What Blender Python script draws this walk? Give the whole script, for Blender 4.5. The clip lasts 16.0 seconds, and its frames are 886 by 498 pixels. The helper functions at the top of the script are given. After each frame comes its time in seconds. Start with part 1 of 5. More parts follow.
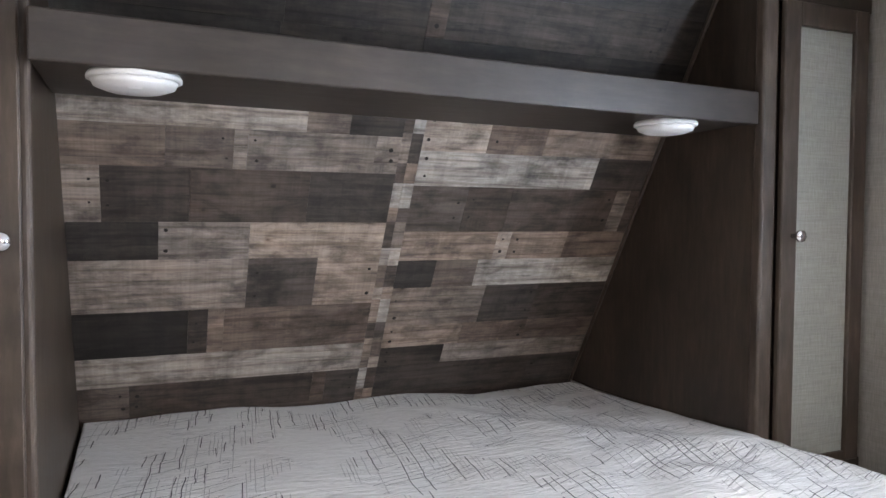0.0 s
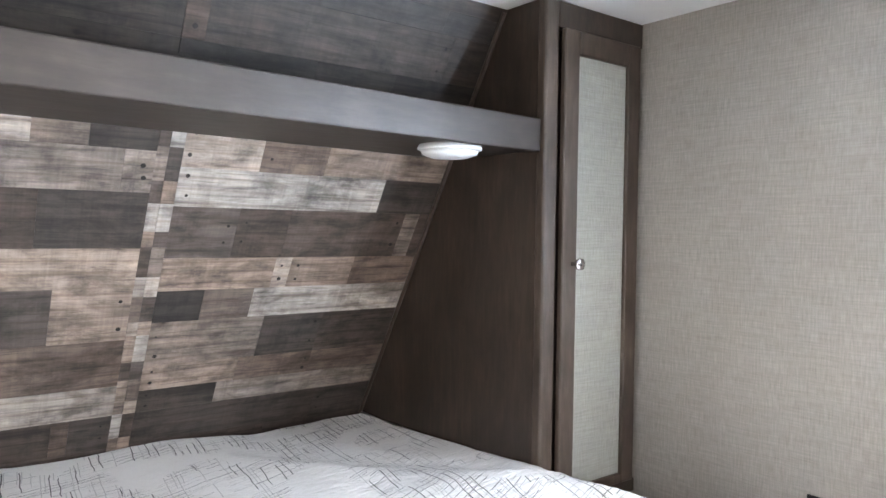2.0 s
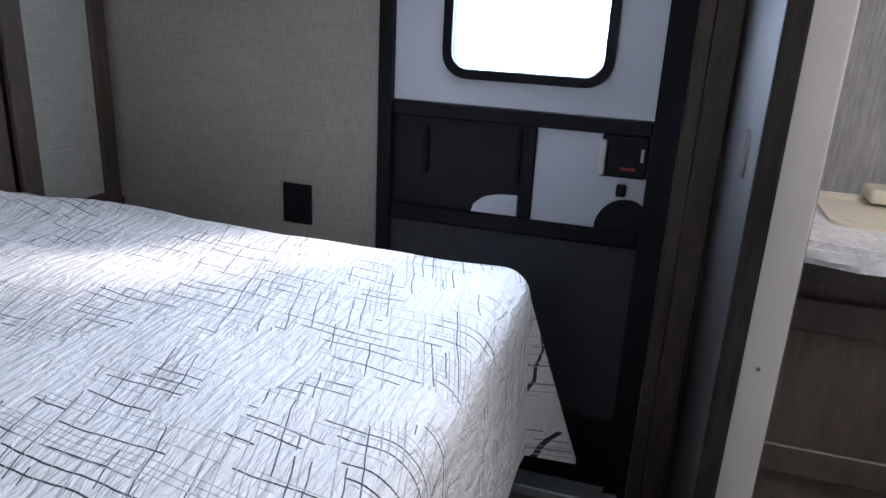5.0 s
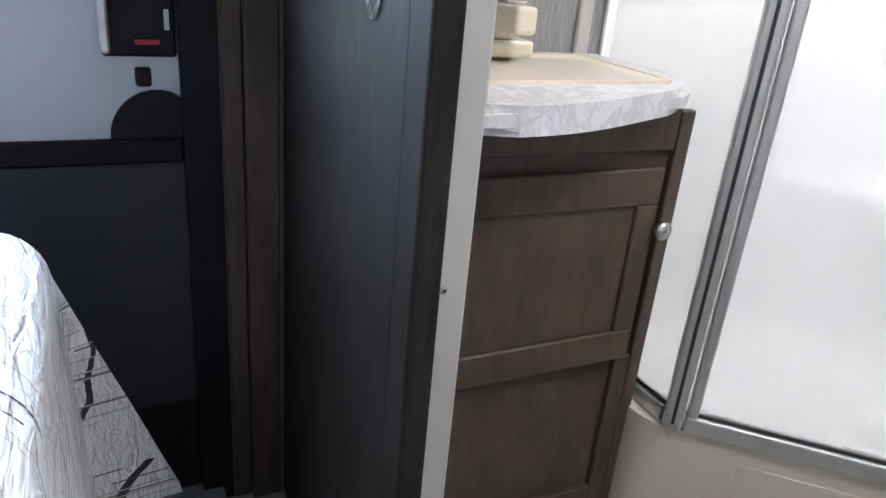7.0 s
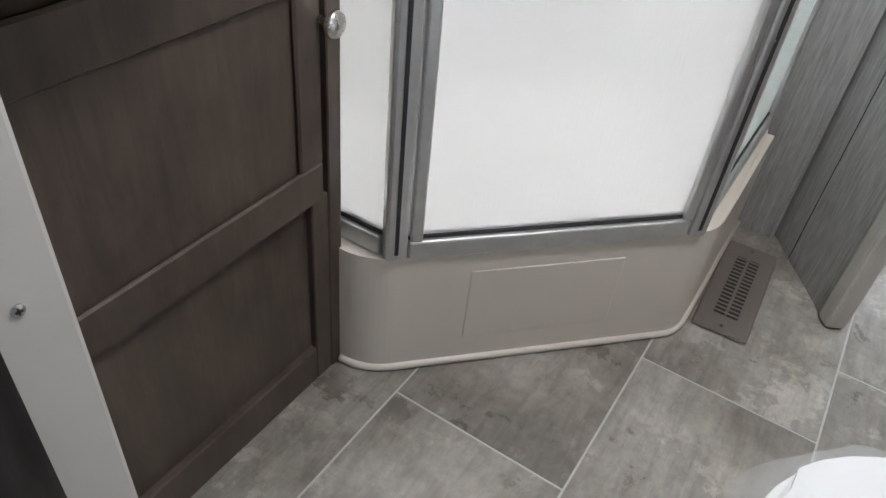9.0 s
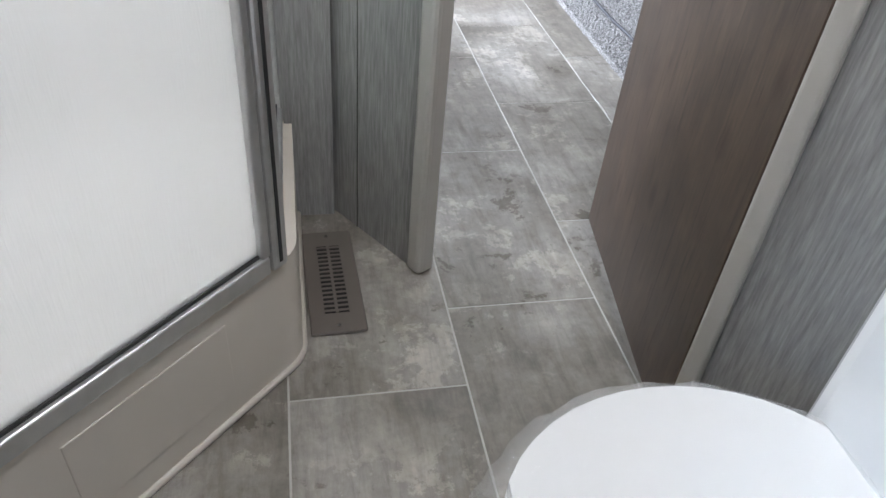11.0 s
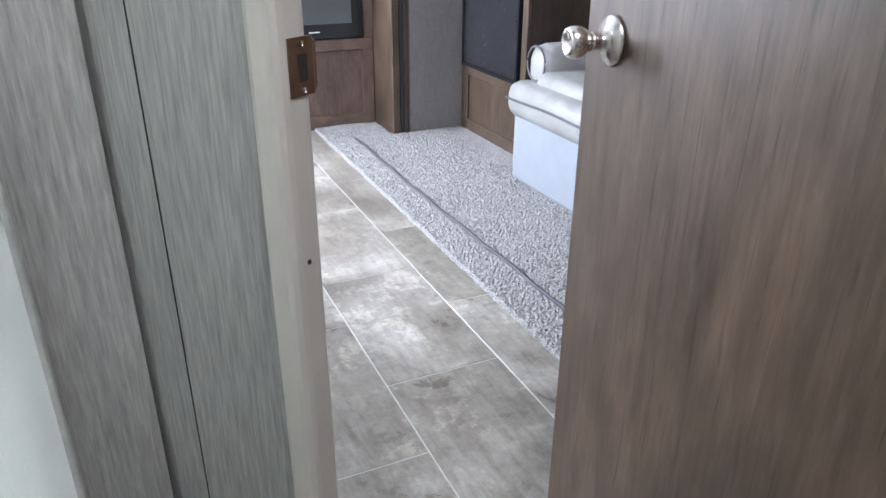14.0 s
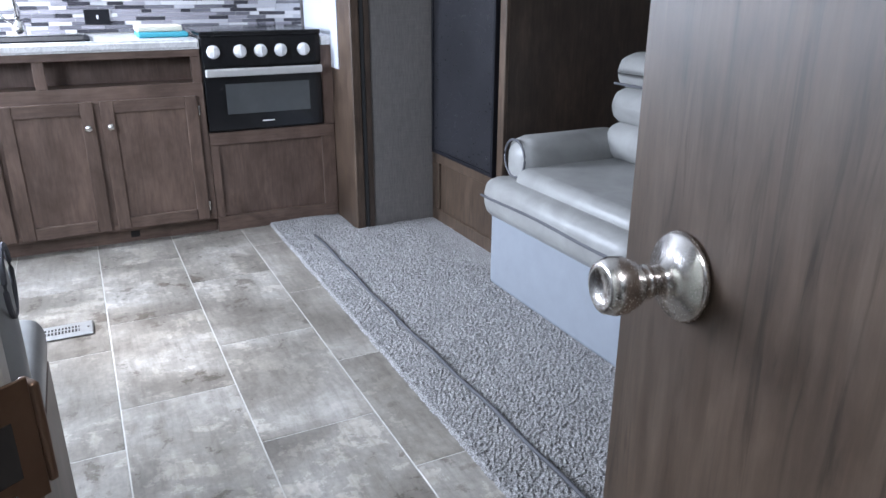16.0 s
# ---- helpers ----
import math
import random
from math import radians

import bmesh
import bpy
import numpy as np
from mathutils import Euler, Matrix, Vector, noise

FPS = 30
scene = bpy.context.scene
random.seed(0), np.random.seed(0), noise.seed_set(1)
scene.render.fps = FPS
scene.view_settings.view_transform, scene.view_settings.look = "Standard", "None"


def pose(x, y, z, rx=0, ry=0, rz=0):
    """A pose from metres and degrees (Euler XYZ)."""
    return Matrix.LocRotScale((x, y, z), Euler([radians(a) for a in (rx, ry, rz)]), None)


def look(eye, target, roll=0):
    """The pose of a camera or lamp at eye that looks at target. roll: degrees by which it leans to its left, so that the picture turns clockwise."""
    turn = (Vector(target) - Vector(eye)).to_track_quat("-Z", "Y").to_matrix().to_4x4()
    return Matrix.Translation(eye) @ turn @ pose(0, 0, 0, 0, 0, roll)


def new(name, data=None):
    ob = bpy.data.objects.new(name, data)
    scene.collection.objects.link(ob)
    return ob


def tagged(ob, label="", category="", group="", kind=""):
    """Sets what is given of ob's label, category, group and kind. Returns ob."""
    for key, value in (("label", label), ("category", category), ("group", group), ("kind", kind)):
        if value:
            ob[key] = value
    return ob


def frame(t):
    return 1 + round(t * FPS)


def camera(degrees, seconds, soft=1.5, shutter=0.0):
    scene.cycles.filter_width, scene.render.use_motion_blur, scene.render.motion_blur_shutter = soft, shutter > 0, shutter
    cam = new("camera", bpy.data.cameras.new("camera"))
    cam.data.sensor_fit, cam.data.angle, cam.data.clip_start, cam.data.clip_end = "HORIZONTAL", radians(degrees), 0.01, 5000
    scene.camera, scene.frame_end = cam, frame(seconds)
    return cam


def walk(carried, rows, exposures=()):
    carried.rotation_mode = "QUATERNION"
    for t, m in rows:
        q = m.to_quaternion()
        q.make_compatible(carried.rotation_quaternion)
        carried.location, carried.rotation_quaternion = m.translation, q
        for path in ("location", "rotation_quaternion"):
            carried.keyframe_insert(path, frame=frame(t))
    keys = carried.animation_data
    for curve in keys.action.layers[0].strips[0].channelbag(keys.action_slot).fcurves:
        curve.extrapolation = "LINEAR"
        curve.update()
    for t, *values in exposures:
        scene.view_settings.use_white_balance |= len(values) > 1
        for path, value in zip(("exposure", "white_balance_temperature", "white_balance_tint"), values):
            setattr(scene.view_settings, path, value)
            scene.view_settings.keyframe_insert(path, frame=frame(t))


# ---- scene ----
cam = camera(63.3, 16.0)
PATH = [
    (0, (-0.06, -0.204, 1.357), (0.717, 1.637, 1.275), 0.3),
    (0.5, (-0.005, -0.1, 1.391), (0.782, 1.738, 1.395), 0.1),
    (1, (0.06, -0.036, 1.402), (0.911, 1.774, 1.423), -0.0),
    (1.5, (0.104, -0.053, 1.408), (1.122, 1.669, 1.397), 0.5),
    (2, (0.099, -0.101, 1.4), (1.324, 1.479, 1.352), 0.8),
    (2.5, (0.066, -0.146, 1.377), (1.456, 1.292, 1.314), 0.9),
    (3, (0.067, -0.201, 1.347), (1.546, 1.132, 1.16), 1.2),
    (3.5, (0.079, -0.25, 1.33), (1.623, 0.967, 0.965), 1.6),
    (4, (0.097, -0.28, 1.301), (1.731, 0.762, 0.807), 2.2),
    (4.2, (0.099, -0.278, 1.291), (1.772, 0.68, 0.759), 2.5),
    (6.3, (0.552, -0.06, 1.128), (2.378, -0.41, 0.37), 3.7),
    (6.5, (0.59, -0.052, 1.118), (2.38, -0.544, 0.35), 4.2),
    (7, (0.7, -0.071, 1.071), (2.339, -0.91, 0.291), 5.3),
    (7.5, (0.82, -0.13, 1.047), (2.202, -1.149, 0.023), 6.4),
    (8, (0.928, -0.197, 1.025), (2.087, -1.345, -0.132), 6.6),
    (8.5, (1.0, -0.266, 1.008), (1.935, -1.517, -0.242), 6.7),
    (9, (1.029, -0.293, 1.006), (1.771, -1.636, -0.276), 6.5),
    (9.5, (1.05, -0.331, 1.015), (1.645, -1.731, -0.283), 5.2),
    (10, (1.091, -0.4, 0.991), (1.375, -1.86, -0.345), 6.4),
    (10.2, (1.093, -0.426, 0.998), (1.199, -1.889, -0.362), 6.3),
    (12.3, (1.095, -0.585, 1.06), (0.49, -2.245, 0.118), 4.2),
    (12.5, (1.092, -0.628, 1.068), (0.48, -2.298, 0.152), 4.6),
    (13, (1.09, -0.706, 1.109), (0.371, -2.34, 0.207), 4.8),
    (13.5, (1.046, -0.826, 1.108), (0.301, -2.461, 0.23), 2.3),
    (14, (0.995, -0.954, 1.108), (0.24, -2.603, 0.265), 0.3),
    (14.5, (0.938, -1.036, 1.108), (0.192, -2.709, 0.305), 0.5),
    (15, (0.879, -1.13, 1.114), (0.14, -2.809, 0.317), -0.2),
    (15.5, (0.835, -1.248, 1.127), (0.069, -2.946, 0.398), 0.1),
    (16, (0.779, -1.352, 1.151), (-0.061, -3.031, 0.461), 0.1),
]
EXPOSURES = [(0.0, 0.65, 7350, 20), (0.5, 1.0, 7350, 20), (1.0, 1.35, 7350, 20), (2.0, 1.5, 7200, 18), (2.5, 1.4, 7100, 18), (3.0, 1.2, 6900, 19), (3.5, 0.4, 6800, 20), (4.2, -0.2, 6600, 21),
             (6.3, -0.4, 6400, 17), (7.0, 0.25, 6400, 16), (8.0, 0.5, 6550, 15), (8.5, 0.45, 6550, 15), (9.0, 0.2, 6550, 14), (10.0, -0.1, 6450, 14), (12.5, 0.05, 6500, 15), (14.0, 0.05, 6400, 16), (15.0, -0.1, 6350, 15), (15.5, -0.3, 6200, 15), (16.0, -0.6, 6150, 15)]
walk(cam, [(t, look(eye, target, roll)) for t, eye, target, roll in PATH], EXPOSURES)

# ---- light ----
world = bpy.data.worlds.new("sky")
scene.world = world
world.use_nodes = True
wn = world.node_tree.nodes
sky = wn.new("ShaderNodeTexSky")
sky.sky_type, sky.sun_disc = "NISHITA", False
sky.sun_elevation, sky.sun_rotation = radians(41), radians(134)
wn["Background"].inputs[1].default_value = 0.15
world.node_tree.links.new(sky.outputs[0], wn["Background"].inputs[0])
sun = new("sun", bpy.data.lights.new("sun", "SUN"))
sun.data.energy, sun.data.angle, sun.data.color = 5.0, radians(8.0), (1.0, 0.96, 0.9)
sun.matrix_world = look((0, 0, 0), (-0.545, 0.52, -0.656))


def window_light(name, eye, target, sx, sy, power, colour):
    ob = new(name, bpy.data.lights.new(name, "AREA"))
    ob.data.shape, ob.data.size, ob.data.size_y = "RECTANGLE", sx, sy
    ob.data.energy, ob.data.color = power, colour
    ob.matrix_world = look(eye, target)
    return ob


# ---- plan ----
XR, XL, ZC = 1.90, -0.63, 2.03          # outer walls of the trailer, ceiling
YB = -0.435                               # wall between bedroom and bath
YR = -5.45                                # rear wall behind the kitchen
YS = -1.875                               # rear wall of the bath
XS = -1.55                                # outer wall of the slide-out
DIAG_A, DIAG_B = (1.013, -1.886), (0.063, -0.446)   # diagonal wall of the bath
SLOPE = 0.585                             # run per rise of the leaning front wall


def front_y(z):
    return 1.937 + (1.156 - z) * SLOPE


window_light("door_window_light", (XR + 0.13, 0.083, 1.395), (XR - 1.0, 0.083, 1.395), 0.66, 0.94, 70, (0.60, 0.79, 1.0))
window_light("street_window_light", (XL - 0.03, 0.37, 1.33), (1.9, 0.6, 1.2), 0.7, 0.5, 2.25, (0.95, 0.97, 1.0))
# fill lamp added under the plain bath ceiling to brighten it; no vent there
window_light("roof_vent_light", (0.75, -0.95, ZC - 0.01), (0.75, -0.95, 0), 0.35, 0.35, 14, (0.95, 0.98, 1.0))
window_light("shower_skylight_light", (1.55, -1.5, ZC - 0.01), (1.55, -1.5, 0), 0.5, 0.5, 19, (0.98, 0.99, 1.0))
window_light("kitchen_window_light", (XR + 0.05, -4.92, 1.36), (0.3, -4.2, 0.2), 0.6, 0.7, 200, (0.78, 0.88, 1.0))
window_light("living_window_light", (XR + 0.05, -3.0, 1.4), (0.3, -3.1, 0.2), 0.9, 0.55, 88, (0.76, 0.87, 1.0))


# ---- materials ----
def mat(name, colour, rough=0.5, metal=0.0):
    m = bpy.data.materials.new(name)
    m.use_nodes = True
    b = m.node_tree.nodes["Principled BSDF"]
    b.inputs["Base Color"].default_value = (*colour, 1)
    b.inputs["Roughness"].default_value, b.inputs["Metallic"].default_value = rough, metal
    return m


class Nodes:
    """Short hands for building a node material."""

    def __init__(self, m):
        self.m, self.t = m, m.node_tree
        self.b = self.t.nodes["Principled BSDF"]

    def add(self, kind, **values):
        n = self.t.nodes.new(kind)
        for key, value in values.items():
            n.inputs[key.replace("_", " ")].default_value = value
        return n

    def link(self, a, b):
        self.t.links.new(a, b)

    def coords(self, scale, turn=(0, 0, 0), per_object=False):
        c, p = self.add("ShaderNodeTexCoord"), self.add("ShaderNodeMapping")
        p.inputs["Scale"].default_value = scale
        p.inputs["Rotation"].default_value = [radians(a) for a in turn]
        self.link(c.outputs["Object"], p.inputs["Vector"])
        if per_object:
            info, off = self.add("ShaderNodeObjectInfo"), self.add("ShaderNodeVectorMath")
            off.operation = "SCALE"
            off.inputs[0].default_value = (37.0, 19.0, 53.0)
            self.link(info.outputs["Random"], off.inputs["Scale"])
            self.link(off.outputs[0], p.inputs["Location"])
        return p.outputs[0]

    def noise(self, vec, scale, detail=5, rough=0.55, distortion=0.0):
        n = self.add("ShaderNodeTexNoise", Scale=scale, Detail=detail, Roughness=rough, Distortion=distortion)
        self.link(vec, n.inputs["Vector"])
        return n.outputs["Fac"]

    def ramp(self, fac, stops):
        r = self.add("ShaderNodeValToRGB")
        e = r.color_ramp.elements
        while len(e) < len(stops):
            e.new(0.5)
        for k, (p, c) in zip(e, stops):
            k.position, k.color = p, (*c, 1)
        self.link(fac, r.inputs[0])
        return r.outputs[0]

    def mix(self, kind, fac, a, b):
        n = self.add("ShaderNodeMix")
        n.data_type, n.blend_type = "RGBA", kind
        for sock, v in ((n.inputs[0], fac), (n.inputs[6], a), (n.inputs[7], b)):
            if isinstance(v, (int, float)):
                sock.default_value = v
            elif isinstance(v, tuple):
                sock.default_value = (*v, 1)
            else:
                self.link(v, sock)
        return n.outputs[2]

    def colour(self, c):
        self.link(c, self.b.inputs["Base Color"])

    def bump(self, fac, strength, distance=0.002):
        n = self.add("ShaderNodeBump", Strength=strength, Distance=distance)
        self.link(fac, n.inputs["Height"])
        self.link(n.outputs[0], self.b.inputs["Normal"])

    def rough(self, fac, lo, hi):
        n = self.add("ShaderNodeMapRange")
        n.inputs["To Min"].default_value, n.inputs["To Max"].default_value = lo, hi
        self.link(fac, n.inputs["Value"])
        self.link(n.outputs[0], self.b.inputs["Roughness"])


def wood(name, dark, mid, light, along="z", rough=0.45, tint=0.15, grain=1.0, figure=0.0):
    m = mat(name, mid, rough)
    n = Nodes(m)
    g = 22 * grain
    s = {"x": (2.6, g, g), "y": (g, 2.6, g), "z": (g, g, 2.6)}[along]
    v = n.coords(s, per_object=True)
    fine = n.noise(v, 3.2, 8, 0.65, 0.4)
    w = n.coords({"x": (2.6, 6, 6), "y": (6, 2.6, 6), "z": (6, 6, 2.6)}[along], per_object=True)
    broad = n.noise(w, 1.6, 6, 0.62, 0.8)
    cloud = n.noise(n.coords((3.2, 3.2, 2.2), per_object=True), 1.5, 5, 0.6, 0.5)
    c = n.ramp(fine, [(0.25, dark), (0.52, mid), (0.78, light)])
    c = n.mix("MULTIPLY", 0.75, c, n.ramp(broad, [(0.3, (0.62, 0.6, 0.58)), (0.65, (1.12, 1.1, 1.08))]))
    c = n.mix("MULTIPLY", 0.8, c, n.ramp(cloud, [(0.34, (0.66, 0.63, 0.6)), (0.52, (1.0, 1.0, 1.0)), (0.68, (1.28, 1.26, 1.24))]))
    if figure > 0:
        streak = n.noise(n.coords((60, 60, 3.6), per_object=True), 1.4, 6, 0.62, 1.0)
        c = n.mix("MULTIPLY", figure, c, n.ramp(streak, [(0.33, (0.48, 0.44, 0.41)), (0.44, (0.98, 0.98, 0.98)), (0.62, (1.04, 1.04, 1.04)), (0.72, (1.3, 1.28, 1.25))]))
        knot = n.add("ShaderNodeTexVoronoi", Scale=4.2)
        n.link(n.coords((1.6, 1.6, 0.75), per_object=True), knot.inputs["Vector"])
        c = n.mix("MULTIPLY", figure, c, n.ramp(knot.outputs["Distance"], [(0.0, (0.4, 0.36, 0.33)), (0.05, (0.62, 0.58, 0.55)), (0.13, (1, 1, 1))]))
    info = n.add("ShaderNodeObjectInfo")
    c = n.mix("MULTIPLY", tint, c, n.ramp(info.outputs["Random"], [(0.0, (0.6, 0.6, 0.6)), (1.0, (1.2, 1.2, 1.2))]))
    n.colour(c)
    n.bump(fine, 0.12, 0.001)
    n.rough(fine, rough - 0.08, rough + 0.12)
    return m


WOOD_PANEL = wood("dark walnut panel", (0.025, 0.017, 0.012), (0.047, 0.032, 0.023), (0.075, 0.052, 0.038))
WOOD_TRIM = wood("walnut trim", (0.04, 0.028, 0.02), (0.068, 0.048, 0.036), (0.105, 0.077, 0.06))
WOOD_SHELF = wood("grey walnut shelf", (0.026, 0.02, 0.0165), (0.041, 0.031, 0.027), (0.058, 0.045, 0.039), "x", 0.42)
WOOD_CABINET = wood("brown cherry cabinet", (0.105, 0.068, 0.05), (0.15, 0.1, 0.078), (0.19, 0.132, 0.105))
WOOD_RAIL = wood("brown cherry rail", (0.105, 0.068, 0.05), (0.15, 0.1, 0.078), (0.19, 0.132, 0.105), "x")
WOOD_VANITY = wood("dark vanity wood", (0.058, 0.042, 0.032), (0.084, 0.062, 0.047), (0.112, 0.084, 0.066))
WOOD_DOOR = wood("grey brown door veneer", (0.05, 0.032, 0.021), (0.086, 0.058, 0.04), (0.122, 0.087, 0.063), "z", 0.42, 0.0, 1.1, 0.85)
WOOD_SLIDER = wood("charcoal slider veneer", (0.012, 0.01, 0.009), (0.024, 0.02, 0.018), (0.042, 0.036, 0.033), "z", 0.7)


def weathered():
    """Reclaimed boards: each board takes one of several greys, tans and charcoals; tones above the shelf also hold
    shade.
    """
    m = mat("reclaimed boards", (0.2, 0.17, 0.15), 0.6)
    n = Nodes(m)
    info = n.add("ShaderNodeObjectInfo")
    fine = n.noise(n.coords((2.0, 34, 34), per_object=True), 2.2, 9, 0.66, 1.2)
    blot = n.noise(n.coords((2.6, 6, 6), per_object=True), 2.2, 6, 0.62, 0.8)
    smudge = n.noise(n.coords((3.4, 6.5, 6.5), per_object=True), 1.5, 12, 0.72, 0.3)
    hue = n.noise(n.coords((1.3, 0.3, 0.3), per_object=True), 1.6, 2, 0.5)
    attr = n.add("ShaderNodeAttribute")
    attr.attribute_type, attr.attribute_name = "OBJECT", "tone"
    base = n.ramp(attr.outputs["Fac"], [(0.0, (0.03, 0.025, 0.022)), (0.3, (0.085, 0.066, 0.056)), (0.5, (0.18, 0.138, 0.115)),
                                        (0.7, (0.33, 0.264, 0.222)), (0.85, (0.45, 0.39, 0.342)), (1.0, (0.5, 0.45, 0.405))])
    drift = n.mix("ADD", 0.5, n.ramp(info.outputs["Random"], [(0.0, (0, 0, 0)), (1.0, (0.8, 0.8, 0.8))]), n.ramp(hue, [(0.3, (0, 0, 0)), (0.7, (1, 1, 1))]))
    c = n.mix("MULTIPLY", 0.9, base, n.ramp(drift, [(0.2, (1.05, 0.965, 0.91)), (0.7, (1.0, 1.0, 1.0)), (1.0, (0.92, 0.98, 1.03))]))
    c = n.mix("MULTIPLY", 0.62, c, n.ramp(fine, [(0.34, (0.22, 0.2, 0.19)), (0.45, (0.84, 0.83, 0.82)), (0.56, (1.1, 1.09, 1.08)), (0.68, (1.5, 1.47, 1.44))]))
    c = n.mix("MULTIPLY", 0.75, c, n.ramp(blot, [(0.36, (0.42, 0.39, 0.37)), (0.52, (1.0, 1.0, 1.0)), (0.72, (1.35, 1.3, 1.24))]))
    c = n.mix("MULTIPLY", 0.7, c, n.ramp(smudge, [(0.33, (0.16, 0.16, 0.17)), (0.43, (0.66, 0.65, 0.64)), (0.5, (1, 1, 1))]))
    rings = n.add("ShaderNodeTexWave", Scale=1.0, Distortion=7.0, Detail=3.0, Detail_Scale=0.8)
    rings.wave_type, rings.bands_direction = "BANDS", "Z"
    n.link(n.coords((0.9, 7, 9), per_object=True), rings.inputs["Vector"])
    c = n.mix("MULTIPLY", 0.5, c, n.ramp(rings.outputs["Fac"], [(0.0, (0.5, 0.44, 0.4)), (0.16, (0.95, 0.93, 0.92)), (0.8, (1.06, 1.06, 1.06))]))
    char = n.noise(n.coords((7, 11, 11), per_object=True), 1.6, 10, 0.7, 0.2)
    c = n.mix("MULTIPLY", 0.6, c, n.ramp(char, [(0.34, (0.25, 0.26, 0.28)), (0.44, (0.8, 0.8, 0.8)), (0.5, (1, 1, 1))]))
    band = n.noise(n.coords((9, 1.2, 1.2), per_object=True), 1.5, 5, 0.65, 0.3)
    c = n.mix("MULTIPLY", 0.35, c, n.ramp(band, [(0.36, (0.4, 0.4, 0.41)), (0.5, (1, 1, 1)), (0.7, (1.2, 1.18, 1.16))]))
    vor = n.add("ShaderNodeTexVoronoi", Scale=6.5)
    n.link(n.coords((1.0, 1.3, 1.3), per_object=True), vor.inputs["Vector"])
    knots = n.ramp(vor.outputs["Distance"], [(0.0, (0.06, 0.05, 0.05)), (0.035, (0.16, 0.13, 0.11)), (0.06, (0.75, 0.7, 0.66)), (0.12, (1, 1, 1))])
    c = n.mix("MULTIPLY", 0.85, c, knots)
    saw = n.noise(n.coords((170, 4, 4), per_object=True), 1.0, 3, 0.6)
    c = n.mix("MULTIPLY", 0.35, c, n.ramp(saw, [(0.35, (0.7, 0.7, 0.7)), (0.65, (1.15, 1.15, 1.15))]))
    n.colour(c)
    n.bump(fine, 0.25, 0.002)
    return m


BOARDS = weathered()


def wallpaper(name, a, b, scale=1.0, cross=True):
    """Woven-looking vinyl wall covering: fine upright threads with fainter level ones."""
    m = mat(name, a, 0.7)
    n = Nodes(m)
    up = n.noise(n.coords((230 * scale, 230 * scale, 22 if cross else 15)), 1.0, 4, 0.65)
    over = n.noise(n.coords((14, 14, 320 * scale)), 1.0, 3, 0.6)
    cloud = n.noise(n.coords((3, 3, 1.5)), 2.0, 4, 0.5)
    c = n.ramp(up, [(0.3, b), (0.7, a)])
    if cross:
        c = n.mix("MULTIPLY", 0.45, c, n.ramp(over, [(0.3, (0.7, 0.7, 0.7)), (0.7, (1.15, 1.15, 1.15))]))
    c = n.mix("MULTIPLY", 0.4, c, n.ramp(cloud, [(0.3, (0.85, 0.85, 0.85)), (0.7, (1.08, 1.08, 1.08))]))
    n.colour(c)
    n.bump(up, 0.15, 0.0008)
    return m


PAPER_BED = wallpaper("taupe linen wallpaper", (0.36, 0.325, 0.29), (0.255, 0.23, 0.205))
PAPER_BATH = wallpaper("grey grasscloth wallpaper", (0.39, 0.378, 0.366), (0.22, 0.213, 0.206), 0.85, False)
PAPER_LIVING = wallpaper("brown grey wallpaper", (0.22, 0.2, 0.185), (0.15, 0.138, 0.128))
CLOTH_PANEL = wallpaper("sage linen door panel", (0.40, 0.40, 0.36), (0.30, 0.30, 0.27))


def stained(name, colour, rough=0.4, amount=0.12, scale=6.0, metal=0.0):
    m = mat(name, colour, rough, metal)
    n = Nodes(m)
    v = n.coords((1, 1, 1))
    a = n.noise(v, scale, 5, 0.6)
    lo = tuple(k * (1 - amount) for k in colour)
    hi = tuple(min(1.0, k * (1 + amount)) for k in colour)
    n.colour(n.ramp(a, [(0.3, lo), (0.7, hi)]))
    fine = n.noise(v, scale * 22, 3, 0.5)
    n.rough(fine, max(0.05, rough - 0.08), rough + 0.08)
    return m


CEILING_WHITE = stained("white ceiling vinyl", (0.78, 0.78, 0.77), 0.6, 0.03)
WHITE_PANEL = stained("white fibreglass panel", (0.54, 0.56, 0.61), 0.35, 0.03)
BLACK_FRAME = stained("black painted frame", (0.008, 0.008, 0.011), 0.6, 0.2)
BLACK_PLASTIC = stained("black plastic", (0.008, 0.008, 0.010), 0.5, 0.2)
GREY_PANEL = stained("grey fibreglass panel", (0.042, 0.043, 0.047), 0.5, 0.05)
JAMB = stained("beige vinyl jamb", (0.50, 0.475, 0.435), 0.4, 0.04)
SHOWER_BEIGE = stained("beige shower pan plastic", (0.68, 0.62, 0.54), 0.33, 0.02, 2.5)
SHOWER_WHITE = stained("white shower surround", (0.82, 0.82, 0.80), 0.3, 0.02)
SINK_CREAM = stained("cream sink plastic", (0.74, 0.67, 0.53), 0.2, 0.03)
LIGHT_LENS = stained("white lamp plastic", (0.80, 0.80, 0.80), 0.3, 0.02)
BRASS = stained("dull bronze plate", (0.22, 0.14, 0.095), 0.35, 0.2, 20, 0.8)
STEEL = stained("brushed steel", (0.62, 0.60, 0.58), 0.22, 0.08, 30, 1.0)
NICKEL = stained("satin nickel", (0.66, 0.63, 0.60), 0.25, 0.06, 30, 1.0)
ALU = stained("satin aluminium frame", (0.60, 0.60, 0.59), 0.38, 0.08, 30, 0.8)
BRIGHT_ALU = stained("bright brushed aluminium", (0.72, 0.71, 0.69), 0.5, 0.06, 30, 0.6)
CHROME = stained("chrome", (0.8, 0.8, 0.82), 0.08, 0.03, 30, 1.0)
